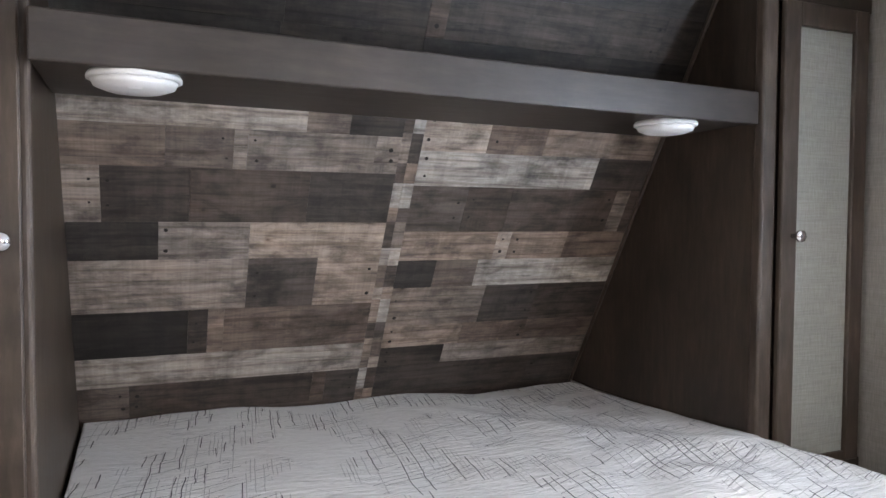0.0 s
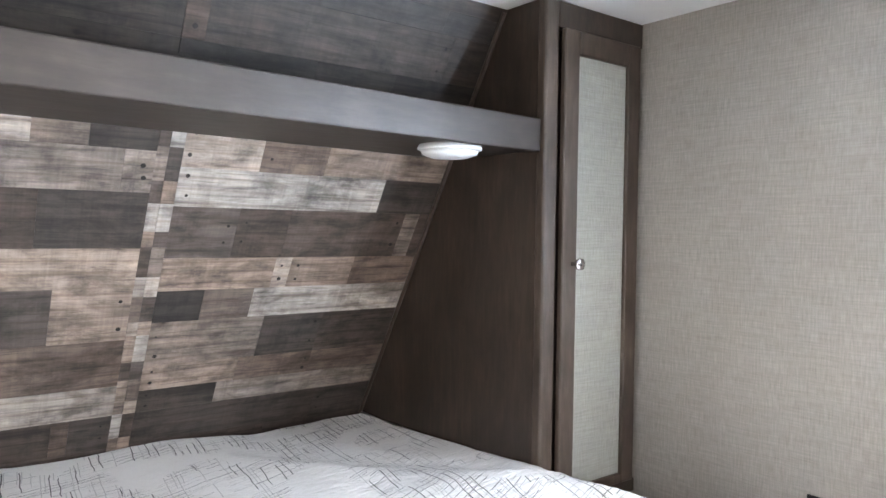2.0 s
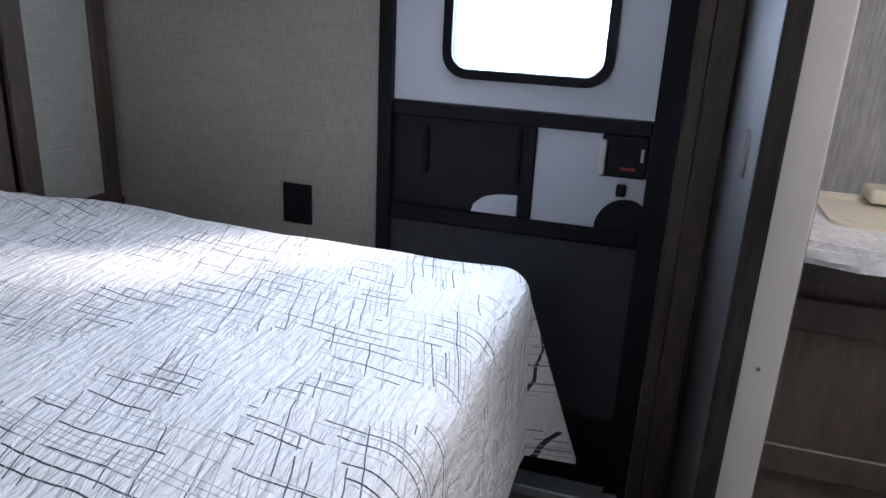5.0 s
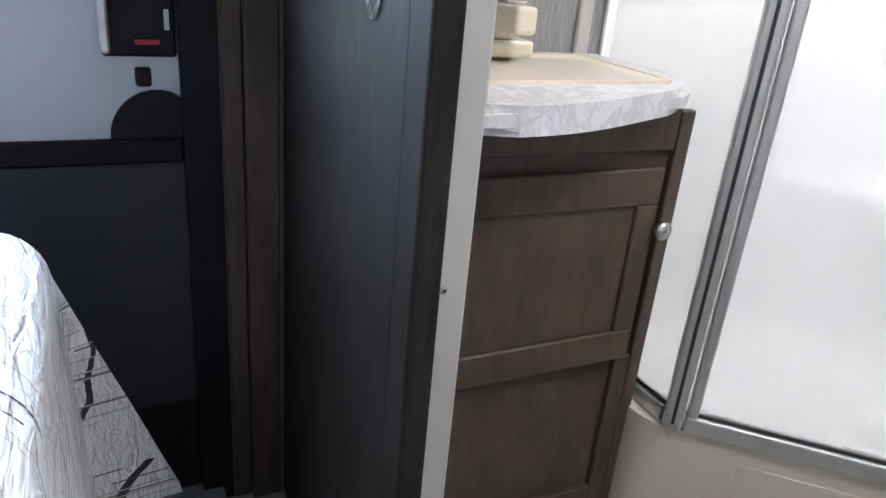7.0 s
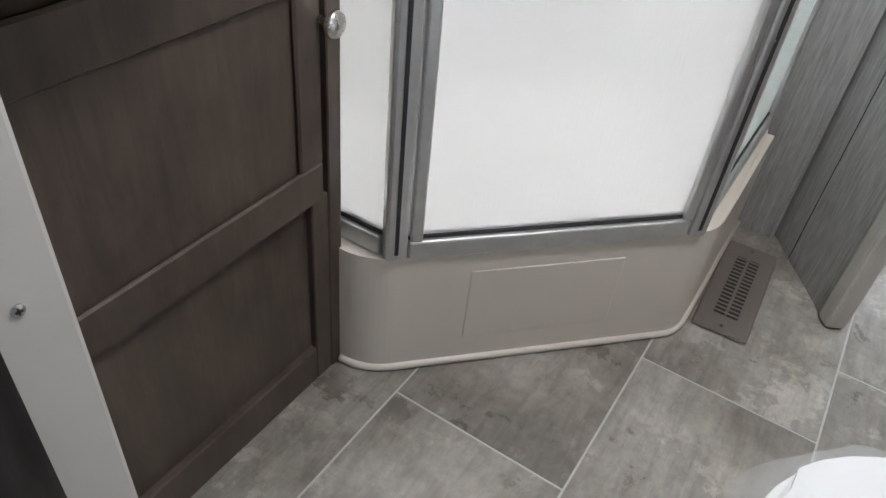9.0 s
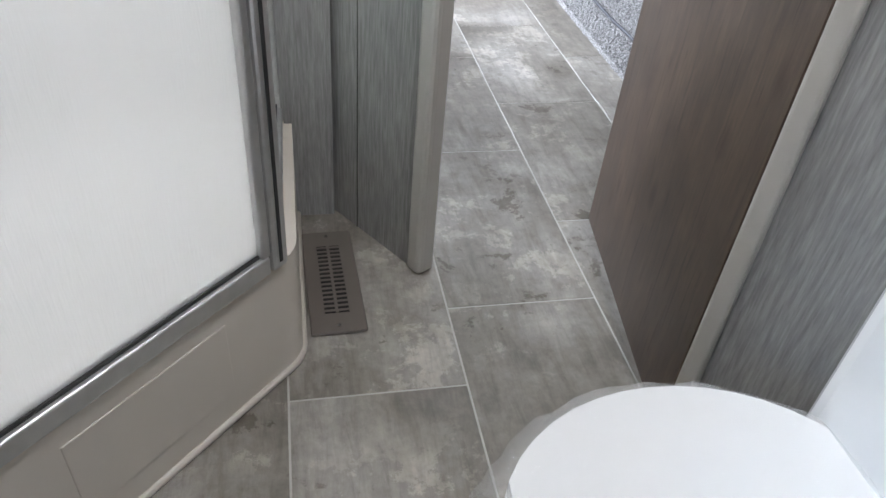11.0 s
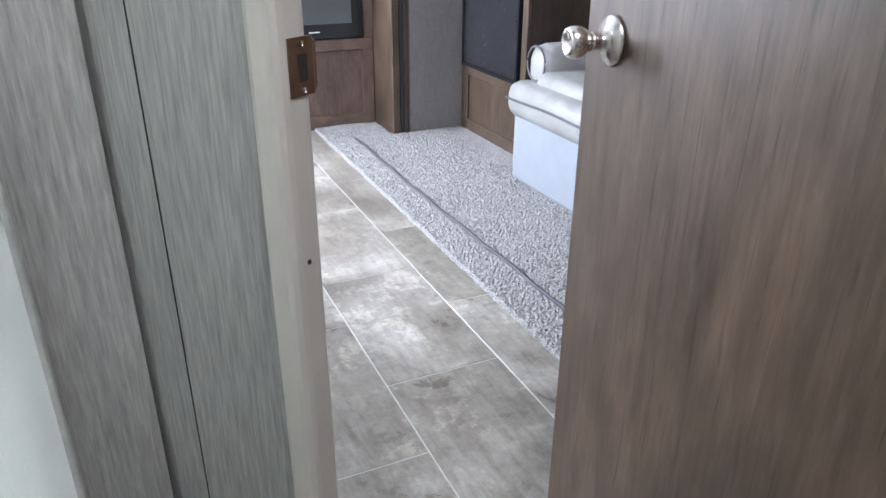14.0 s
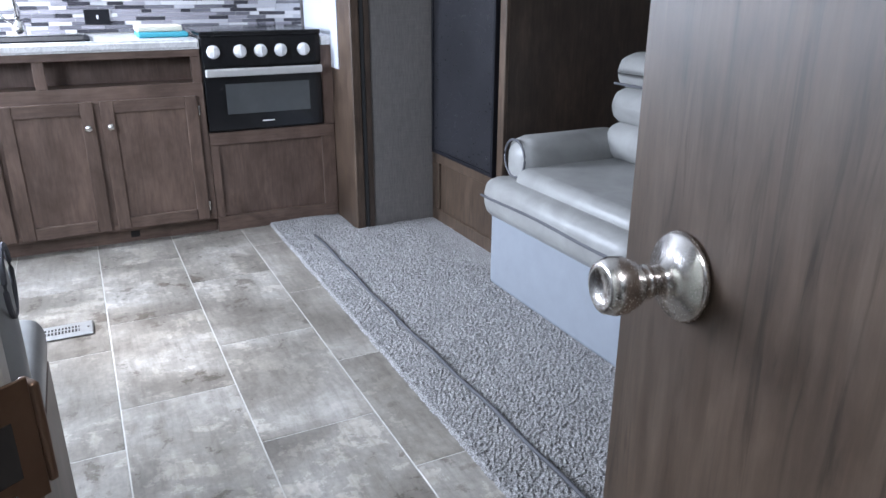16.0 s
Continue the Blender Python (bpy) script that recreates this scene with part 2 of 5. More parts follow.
BLACK_GLASS = stained("black oven enamel", (0.012, 0.012, 0.013), 0.12, 0.2)
FRIDGE_BLACK = stained("black refrigerator panel", (0.018, 0.018, 0.021), 0.3, 0.25, 3)
OVEN_GLASS = stained("dark oven glass", (0.085, 0.09, 0.092), 0.08, 0.15)
DARK_VOID = stained("dark opening", (0.02, 0.017, 0.015), 0.8, 0.2)
VENT_BROWN = stained("brown vent paint", (0.16, 0.135, 0.115), 0.4, 0.1)
GROUT = stained("pale grout", (0.52, 0.50, 0.46), 0.7, 0.08, 40)
TOILET_WHITE = stained("white toilet plastic", (0.80, 0.80, 0.79), 0.15, 0.02)
RUBBER = stained("dark rubber seal", (0.03, 0.03, 0.03), 0.6, 0.2)
TEAL = stained("teal cloth", (0.05, 0.32, 0.40), 0.8, 0.1)
CREAM_PACK = stained("cream paper pack", (0.70, 0.62, 0.5), 0.6, 0.1)
RED_TAG = stained("red tag", (0.35, 0.02, 0.03), 0.5, 0.1)


def glass(name, tint, rough=0.0):
    m = mat(name, tint, rough)
    b = m.node_tree.nodes["Principled BSDF"]
    b.inputs["Transmission Weight"].default_value, b.inputs["IOR"].default_value = 1.0, 1.45
    return m


for sheen in (WOOD_SLIDER, BLACK_FRAME, BLACK_PLASTIC, GREY_PANEL):
    sheen.node_tree.nodes["Principled BSDF"].inputs["Specular IOR Level"].default_value = 0.18


PANE = glass("clear window glass", (0.95, 0.97, 0.98))


def clear_film():
    """Thin crumpled plastic film: mostly see-through, with hard glints."""
    m = mat("clear plastic film", (0.9, 0.9, 0.9), 0.1)
    n = Nodes(m)
    wrinkle = n.noise(n.coords((1, 1, 1)), 38, 4, 0.6, 1.5)
    n.bump(wrinkle, 0.9, 0.01)
    tr = n.add("ShaderNodeBsdfTransparent")
    mx = n.add("ShaderNodeMixShader")
    mx.inputs[0].default_value = 0.22
    n.link(tr.outputs[0], mx.inputs[1])
    n.link(n.b.outputs[0], mx.inputs[2])
    n.link(mx.outputs[0], n.t.nodes["Material Output"].inputs[0])
    return m


FILM = clear_film()


def obscure(name, tint):
    """Milky rain-pattern shower glass: upright ripples, blurred sight of what is behind."""
    m = mat(name, tint, 0.2)
    n = Nodes(m)
    rain = n.noise(n.coords((190, 190, 16)), 1.0, 4, 0.65, 0.5)
    n.bump(rain, 0.5, 0.003)
    n.b.inputs["Roughness"].default_value = 0.22
    gl = n.add("ShaderNodeBsdfRefraction", Roughness=0.2, IOR=1.05)
    gl.inputs["Color"].default_value = (*tint, 1)
    tr = n.add("ShaderNodeBsdfTranslucent")
    tr.inputs[0].default_value = (*tint, 1)
    m1, m2 = n.add("ShaderNodeMixShader"), n.add("ShaderNodeMixShader")
    m1.inputs[0].default_value, m2.inputs[0].default_value = 0.32, 0.28
    n.link(gl.outputs[0], m1.inputs[1])
    n.link(tr.outputs[0], m1.inputs[2])
    n.link(m1.outputs[0], m2.inputs[1])
    n.link(n.b.outputs[0], m2.inputs[2])
    n.link(m2.outputs[0], n.t.nodes["Material Output"].inputs[0])
    return m


RAIN_GLASS = obscure("rain pattern shower glass", (0.93, 0.935, 0.935))
AQUA_GLASS = obscure("aqua tinted shower glass", (0.89, 0.94, 0.935))


def slate():
    """Stone-look vinyl tile: cloudy grey with pale and brown patches and streaks along the tile."""
    m = mat("stone look tile", (0.3, 0.29, 0.27), 0.32)
    n = Nodes(m)
    v = n.coords((1, 1, 1), per_object=True)
    cloud = n.noise(v, 3.2, 8, 0.64, 0.3)
    streak = n.noise(n.coords((20, 3.5, 1), per_object=True), 2.2, 9, 0.7, 0.4)
    blot = n.noise(v, 7.0, 13, 0.72, 0.15)
    zone = n.noise(v, 2.6, 3, 0.5, 0.4)
    pit = n.noise(v, 60.0, 5, 0.6, 0.2)
    c = n.ramp(cloud, [(0.32, (0.165, 0.147, 0.125)), (0.5, (0.262, 0.238, 0.206)), (0.68, (0.40, 0.375, 0.34))])
    c = n.mix("MULTIPLY", 0.8, c, n.ramp(streak, [(0.3, (0.66, 0.64, 0.61)), (0.5, (1.0, 1.0, 1.0)), (0.7, (1.25, 1.24, 1.22))]))
    flake = n.ramp(blot, [(0.40, (0.5, 0.465, 0.43)), (0.425, (0.95, 0.95, 0.94)), (0.54, (1.0, 1.0, 1.0)), (0.565, (1.42, 1.42, 1.4))])
    c = n.mix("MULTIPLY", n.ramp(zone, [(0.42, (0.15, 0.15, 0.15)), (0.55, (0.95, 0.95, 0.95))]), c, flake)
    c = n.mix("MULTIPLY", 0.35, c, n.ramp(pit, [(0.35, (0.7, 0.7, 0.7)), (0.6, (1.1, 1.1, 1.1))]))
    n.colour(c)
    n.bump(blot, 0.08, 0.001)
    n.rough(cloud, 0.24, 0.42)
    return m


SLATE = slate()


def carpet():
    m = mat("grey shag carpet", (0.3, 0.29, 0.28), 0.95)
    n = Nodes(m)
    v = n.coords((1, 1, 1))
    fine = n.noise(v, 230, 4, 0.75)
    mid = n.noise(v, 14, 6, 0.7)
    c = n.ramp(fine, [(0.32, (0.06, 0.052, 0.048)), (0.47, (0.25, 0.237, 0.23)), (0.62, (0.62, 0.61, 0.6))])
    c = n.mix("MULTIPLY", 0.55, c, n.ramp(mid, [(0.3, (0.72, 0.72, 0.72)), (0.7, (1.15, 1.15, 1.15))]))
    n.colour(c)
    n.bump(fine, 0.9, 0.006)
    return m


CARPET = carpet()


def marble():
    m = mat("white marble laminate", (0.72, 0.71, 0.70), 0.25)
    n = Nodes(m)
    v = n.coords((1, 1, 1))
    vein = n.noise(v, 22, 7, 0.65, 1.2)
    cloud = n.noise(v, 7, 5, 0.6, 0.6)
    c = n.ramp(vein, [(0.36, (0.80, 0.79, 0.785)), (0.49, (0.62, 0.61, 0.60)), (0.55, (0.80, 0.79, 0.78)), (0.72, (0.68, 0.67, 0.66))])
    c = n.mix("MULTIPLY", 0.3, c, n.ramp(cloud, [(0.3, (0.72, 0.71, 0.7)), (0.65, (1.08, 1.08, 1.08))]))
    n.colour(c)
    return m


MARBLE = marble()


def leather():
    m = mat("pale grey leather", (0.46, 0.45, 0.425), 0.42)
    n = Nodes(m)
    v = n.coords((1, 1, 1))
    pore = n.noise(v, 260, 2, 0.5)
    fold = n.noise(v, 9, 4, 0.55, 0.5)
    n.colour(n.ramp(fold, [(0.3, (0.235, 0.232, 0.222)), (0.7, (0.315, 0.312, 0.30))]))
    n.bump(pore, 0.15, 0.0006)
    return m


LEATHER = leather()
PIPING = stained("charcoal piping", (0.08, 0.08, 0.09), 0.6, 0.15)
SEAT_CLOTH = stained("pale seat base cloth", (0.25, 0.27, 0.30), 0.75, 0.05, 12)


def spread():
    """White bedspread with clusters of sketched charcoal strokes running both ways."""
    m = mat("sketch pattern bedspread", (0.8, 0.79, 0.77), 0.85)
    n = Nodes(m)
    weave = n.noise(n.coords((420, 420, 420)), 1.0, 2, 0.5)
    c = n.ramp(weave, [(0.3, (0.70, 0.69, 0.675)), (0.7, (0.80, 0.79, 0.775))])
    cloth = n.add("ShaderNodeUVMap")
    cloth.uv_map = "cloth"

    def calc(op, a, b=None):
        k = n.add("ShaderNodeMath")
        k.operation = op
        for sock, v in zip(k.inputs, (a, b)):
            if isinstance(v, (int, float)):
                sock.default_value = v
            elif v is not None:
                n.link(v, sock)
        return k.outputs[0]

    for turn, per, seed, ink, wide, cut, gate in ((7, 46.0, 0.0, (0.03, 0.03, 0.035), 0.12, 0.54, 0.475), (72, 50.0, 4.3, (0.09, 0.09, 0.1), 0.10, 0.55, 0.475),
                                                  (7, 96.0, 9.1, (0.46, 0.45, 0.445), 0.2, 0.57, 0.45), (72, 104.0, 13.7, (0.46, 0.45, 0.445), 0.2, 0.57, 0.45)):
        mp = n.add("ShaderNodeMapping")
        mp.inputs["Location"].default_value, mp.inputs["Rotation"].default_value = (seed, seed * 0.7, 0), (0, 0, radians(turn))
        n.link(cloth.outputs[0], mp.inputs["Vector"])
        wob = n.noise(mp.outputs[0], 9.0, 2, 0.5)
        sep = n.add("ShaderNodeSeparateXYZ")
        n.link(mp.outputs[0], sep.inputs[0])
        u = calc("ADD", calc("MULTIPLY", sep.outputs[0], per), calc("MULTIPLY", wob, 0.9))
        stroke = calc("LESS_THAN", calc("FRACT", u), wide)
        com = n.add("ShaderNodeCombineXYZ")
        n.link(calc("MULTIPLY", calc("FLOOR", u), 3.17), com.inputs[0])
        n.link(calc("MULTIPLY", sep.outputs[1], 3.6), com.inputs[1])
        run = calc("GREATER_THAN", n.noise(com.outputs[0], 1.0, 0, 0.5), cut)
        patch = calc("GREATER_THAN", n.noise(cloth.outputs[0], 4.4, 1, 0.5), gate)
        both = calc("MULTIPLY", calc("MULTIPLY", stroke, run), patch)
        c = n.mix("MIX", both, c, ink)
    n.colour(c)
    pucker = n.noise(n.coords((14, 75, 30), (0, 0, 4)), 1.0, 3, 0.6, 0.6)
    n.bump(pucker, 0.95, 0.014)
    return m


SPREAD = spread()


def mosaic():
    """Glass strips in white, greys and lilac greys, one tone to a strip."""
    m = mat("glass mosaic strips", (0.3, 0.3, 0.32), 0.15)
    n = Nodes(m)
    g = n.add("ShaderNodeNewGeometry")
    r = n.ramp(g.outputs["Random Per Island"], [(0.0, (0.05, 0.048, 0.055)), (0.2, (0.16, 0.155, 0.17)), (0.4, (0.30, 0.285, 0.31)), (0.6, (0.46, 0.45, 0.47)), (0.8, (0.62, 0.61, 0.61))])
    r.node.color_ramp.interpolation = "CONSTANT"
    n.colour(r)
    return m


MOSAIC = mosaic()


# ---- mesh helpers ----
def box(bm, x0, x1, y0, y1, z0, z1, bevel=0.0, seg=1):
    """Adds a box to bm, with its own bevelled edges."""
    vs = [bm.verts.new((x, y, z)) for x in (x0, x1) for y in (y0, y1) for z in (z0, z1)]
    fs = [bm.faces.new([vs[i] for i in q]) for q in ((0, 1, 3, 2), (4, 6, 7, 5), (0, 4, 5, 1), (2, 3, 7, 6), (0, 2, 6, 4), (1, 5, 7, 3))]
    if bevel > 0:
        es = {e for f in fs for e in f.edges}
        bmesh.ops.bevel(bm, geom=list(es), offset=bevel, segments=seg, affect="EDGES", profile=0.5)
    return bm


def boxes(*dims, bevel=0.0, seg=1):
    bm = bmesh.new()
    for d in dims:
        box(bm, *d, bevel=bevel, seg=seg)
    return bm


def prism(points, z0, z1, axis="z", bevel=0.0):
    """A solid from an outline: in the plane across the axis, from z0 to z1 along it."""
    bm = bmesh.new()

    def place(a, b, c):
        return {"z": (a, b, c), "x": (c, a, b), "y": (a, c, b)}[axis]

    lo = [bm.verts.new(place(a, b, z0)) for a, b in points]
    hi = [bm.verts.new(place(a, b, z1)) for a, b in points]
    bm.faces.new(lo)
    bm.faces.new(hi)
    k = len(points)
    for i in range(k):
        bm.faces.new((lo[i], lo[(i + 1) % k], hi[(i + 1) % k], hi[i]))
    if bevel > 0:
        bmesh.ops.bevel(bm, geom=list(bm.edges), offset=bevel, segments=2, affect="EDGES")
    return bm


def lathe(profile, steps=28, m=None):
    """A turned solid round z from (radius, z) pairs."""
    bm = bmesh.new()
    rings = []
    for r, z in profile:
        rings.append([bm.verts.new((max(r, 1e-5) * math.cos(a), max(r, 1e-5) * math.sin(a), z)) for a in (2 * math.pi * i / steps for i in range(steps))])
    for a, b in zip(rings, rings[1:]):
        for i in range(steps):
            bm.faces.new((a[i], a[(i + 1) % steps], b[(i + 1) % steps], b[i]))
    bm.faces.new(rings[0])
    bm.faces.new(rings[-1])
    if m is not None:
        bmesh.ops.transform(bm, matrix=m, verts=bm.verts)
    return bm


def tube(points, radius, steps=8, closed=False):
    """A round bar along a line of points."""
    bm = bmesh.new()
    pts = [Vector(p) for p in points]
    k = len(pts)
    rings = []
    for i, p in enumerate(pts):
        a = pts[i - 1] if (i > 0 or closed) else p
        b = pts[(i + 1) % k] if (i < k - 1 or closed) else p
        q = (b - a).normalized().to_track_quat("Z", "Y")
        rings.append([bm.verts.new(p + q @ Vector((radius * math.cos(t), radius * math.sin(t), 0))) for t in (2 * math.pi * j / steps for j in range(steps))])
    for i in range(k if closed else k - 1):
        a, b = rings[i], rings[(i + 1) % k]
        for j in range(steps):
            bm.faces.new((a[j], a[(j + 1) % steps], b[(j + 1) % steps], b[j]))
    if not closed:
        bm.faces.new(rings[0])
        bm.faces.new(rings[-1])
    return bm


def rounded(w, h, r, steps=6):
    """Outline of a w by h rectangle with rounded corners, about the origin."""
    out = []
    for cx, cy, a0 in ((w / 2 - r, h / 2 - r, 0), (-w / 2 + r, h / 2 - r, 90), (-w / 2 + r, -h / 2 + r, 180), (w / 2 - r, -h / 2 + r, 270)):
        out += [(cx + r * math.cos(radians(a0 + 90 * i / steps)), cy + r * math.sin(radians(a0 + 90 * i / steps))) for i in range(steps + 1)]
    return out


def ring(outer, inner, c0, c1, axis):
    """A flat frame between two outlines of the same number of points, c0 to c1 along the axis."""
    bm = bmesh.new()

    def place(a, b, c):
        return {"z": (a, b, c), "x": (c, a, b), "y": (a, c, b)}[axis]

    loops = [[bm.verts.new(place(a, b, c)) for a, b in o] for o, c in ((outer, c0), (outer, c1), (inner, c1), (inner, c0))]
    k = len(outer)
    for a, b in zip(loops, loops[1:] + loops[:1]):
        for i in range(k):
            bm.faces.new((a[i], a[(i + 1) % k], b[(i + 1) % k], b[i]))
    return bm


def shift(points, a, b):
    return [(p + a, q + b) for p, q in points]


def mesh(name, bm, material, smooth=False):
    bmesh.ops.recalc_face_normals(bm, faces=bm.faces)
    me = bpy.data.meshes.new(name)
    bm.to_mesh(me)
    bm.free()
    me.materials.append(material)
    if smooth:
        for p in me.polygons:
            p.use_smooth = True
    return me


def part(name, bm, material, parent, label="", smooth=False):
    ob = new(name, mesh(name, bm, material, smooth))
    ob.parent = parent
    if parent is not None:
        ob.matrix_parent_inverse = parent.matrix_basis.inverted()
    return tagged(ob, label)


def thing(name, label, category, at=(0, 0, 0), group=""):
    ob = new(name)
    ob.location = at
    ob.empty_display_size = 0.05
    return tagged(ob, label, category, group)


def structure(name, bm, material, label, category):
    return tagged(new(name, mesh(name, bm, material)), label, category, "", "structure")


# ---- structure ----
structure("floor_base", boxes((XS - 0.1, XR + 0.1, YR - 0.1, 2.6, -0.08, -0.0012)), GROUT, "pale grout bed under the stone-look floor tiles", "floor")
structure("ceiling", boxes((XS - 0.1, XR + 0.1, YR - 0.1, 2.6, ZC, ZC + 0.08)), CEILING_WHITE, "plain white vinyl ceiling of the trailer", "ceiling")

def wall_with_hole(x0, x1, y0, y1, z0, z1, axis, a0, a1, c0, c1):
    """A wall slab with one rectangular opening: a0..a1 along the wall, c0..c1 in height. axis: the way the wall runs."""
    bm = bmesh.new()
    if axis == "y":
        for d in ((x0, x1, y0, a0, z0, z1), (x0, x1, a1, y1, z0, z1), (x0, x1, a0, a1, z0, c0), (x0, x1, a0, a1, c1, z1)):
            box(bm, *d)
    else:
        for d in ((x0, a0, y0, y1, z0, z1), (a1, x1, y0, y1, z0, z1), (a0, a1, y0, y1, z0, c0), (a0, a1, y0, y1, c1, z1)):
            box(bm, *d)
    return bm


# bedroom: curb-side wall with the outside door, street-side wall with a window
DY0, DY1, DZ1 = -0.255, 0.462, 1.96
structure("wall_east_bedroom", wall_with_hole(XR, XR + 0.06, YB - 0.02, 2.55, 0, ZC, "y", DY0, DY1, 0.0, DZ1), PAPER_BED, "taupe linen-look papered side wall", "wall")
structure("wall_west_bedroom", wall_with_hole(XL - 0.06, XL, YB - 0.02, 2.55, 0, ZC, "y", 0.0, 0.75, 1.05, 1.62), PAPER_BED, "taupe linen-look papered side wall with a window", "wall")
structure("wall_west_living", boxes((XL - 0.06, XL, -2.3, YB - 0.02, 0, ZC)), PAPER_LIVING, "brown grey papered side wall", "wall")
structure("wall_east_bath", boxes((XR, XR + 0.06, -2.0, YB - 0.02, 0, ZC)), PAPER_BATH, "grey grasscloth papered bath side wall", "wall")
structure("wall_bath_bedroom", boxes((1.3745, XR, -0.450, -0.405, 0, ZC), (XL, 0.30, -0.455, -0.405, 0, ZC), (0.30, 1.3745, -0.455, -0.405, 1.93, ZC)), PAPER_BATH,
          "grey papered partition between bedroom and bath", "wall")
structure("wall_bath_rear", boxes((1.02, XR, YS - 0.045, YS, 0, ZC)), PAPER_BATH, "grey grasscloth papered rear wall of the bath", "wall")

# front wall: leaning board wall
front = prism([(front_y(0.3), 0.3), (front_y(ZC), ZC), (front_y(ZC) + 0.06, ZC), (front_y(0.3) + 0.06, 0.3)], XL, XR, "x")
wall_front = structure("wall_front", front, DARK_VOID, "leaning front wall covered with reclaimed wood boards", "wall")
structure("wall_front_low", boxes((XL, XR, front_y(0.3) - 0.02, front_y(0.3) + 0.06, 0, 0.3)), DARK_VOID, "low dark wall under the bed head", "wall")

# living room and kitchen
structure("wall_east_kitchen", wall_with_hole(XR, XR + 0.06, YR - 0.05, -3.9, 0, ZC, "y", -5.25, -4.6, 0.99, 1.75), PAPER_LIVING, "brown grey papered side wall with a window over the counter", "wall")
structure("wall_east_living", wall_with_hole(XR, XR + 0.06, -3.9, -2.0, 0, ZC, "y", -3.5, -2.5, 1.1, 1.7), PAPER_LIVING, "brown grey papered side wall with a wide window", "wall")
# unseen slab, added outside to keep sun from entering by the living room window
structure("awning", boxes((XR + 0.07, XR + 1.1, -4.4, -2.2, 1.80, 1.83)), stained("grey sun block", (0.3, 0.3, 0.3), 0.8), "unseen grey slab added to keep sun off the living room window", "awning")
structure("ground", boxes((-300, 300, -300, 300, -0.75, -0.7)), stained("dry grass ground", (0.13, 0.13, 0.08), 0.9, 0.3, 3), "dry grass ground outside the trailer", "ground")
structure("wall_rear", boxes((XS - 0.06, XR + 0.06, YR - 0.06, YR, 0, ZC)), PAPER_LIVING, "papered rear wall behind the kitchen", "wall")
structure("wall_slide", boxes((XS - 0.06, XS, YR, -2.0, 0, ZC)), PAPER_LIVING, "brown grey papered outer wall of the slide-out", "wall")
structure("wall_slide_front", boxes((XS, XL, -2.35, -2.3, 0, ZC)), PAPER_LIVING, "brown grey papered front wall of the slide-out", "wall")
structure("wall_slide_rear", boxes((XS, -0.40, -4.64, -4.585, 0, ZC)), PAPER_LIVING, "brown grey woven panel beside the refrigerator", "wall")
structure("wall_kitchen_side", boxes((-0.44, -0.4025, YR, -4.64, 0, ZC)), WHITE_PANEL, "pale panel beside the range", "wall")


# diagonal bath wall, with the doorway in it
DA, DB = Vector((*DIAG_A, 0)), Vector((*DIAG_B, 0))
DD = (DB - DA).normalized()
DN = Vector((DD.y, -DD.x, 0))             # towards the bath
if DN.x < 0:
    DN = -DN


def along(s, out=0.0, z=0.0):
    p = DA + DD * s + DN * out
    return Vector((p.x, p.y, z))


def slab(s0, s1, o0, o1, z0, z1, bevel=0.0):
    """A box laid along the diagonal wall: s along it, o out of it towards the bath."""
    bm = bmesh.new()
    box(bm, s0, s1, o0, o1, z0, z1, bevel, 3)
    for v in bm.verts:
        v.co = along(v.co.x, v.co.y, v.co.z)
    return bm


S_J, S_H = 0.257, 0.922                   # latch jamb and hinge jamb along the wall
wd = bmesh.new()
for s0, s1, z0, z1 in ((-0.03, S_J, 0, ZC), (S_H, (DB - DA).length, 0, ZC), (S_J, S_H, 1.92, ZC)):
    tmp = slab(s0, s1, -0.034, 0.0, z0, z1)
    me_tmp = bpy.data.meshes.new("tmp")
    tmp.to_mesh(me_tmp)
    tmp.free()
    wd.from_mesh(me_tmp)
    bpy.data.meshes.remove(me_tmp)
structure("wall_bath_diagonal", wd, PAPER_BATH, "grey grasscloth papered diagonal wall with a doorway", "wall")


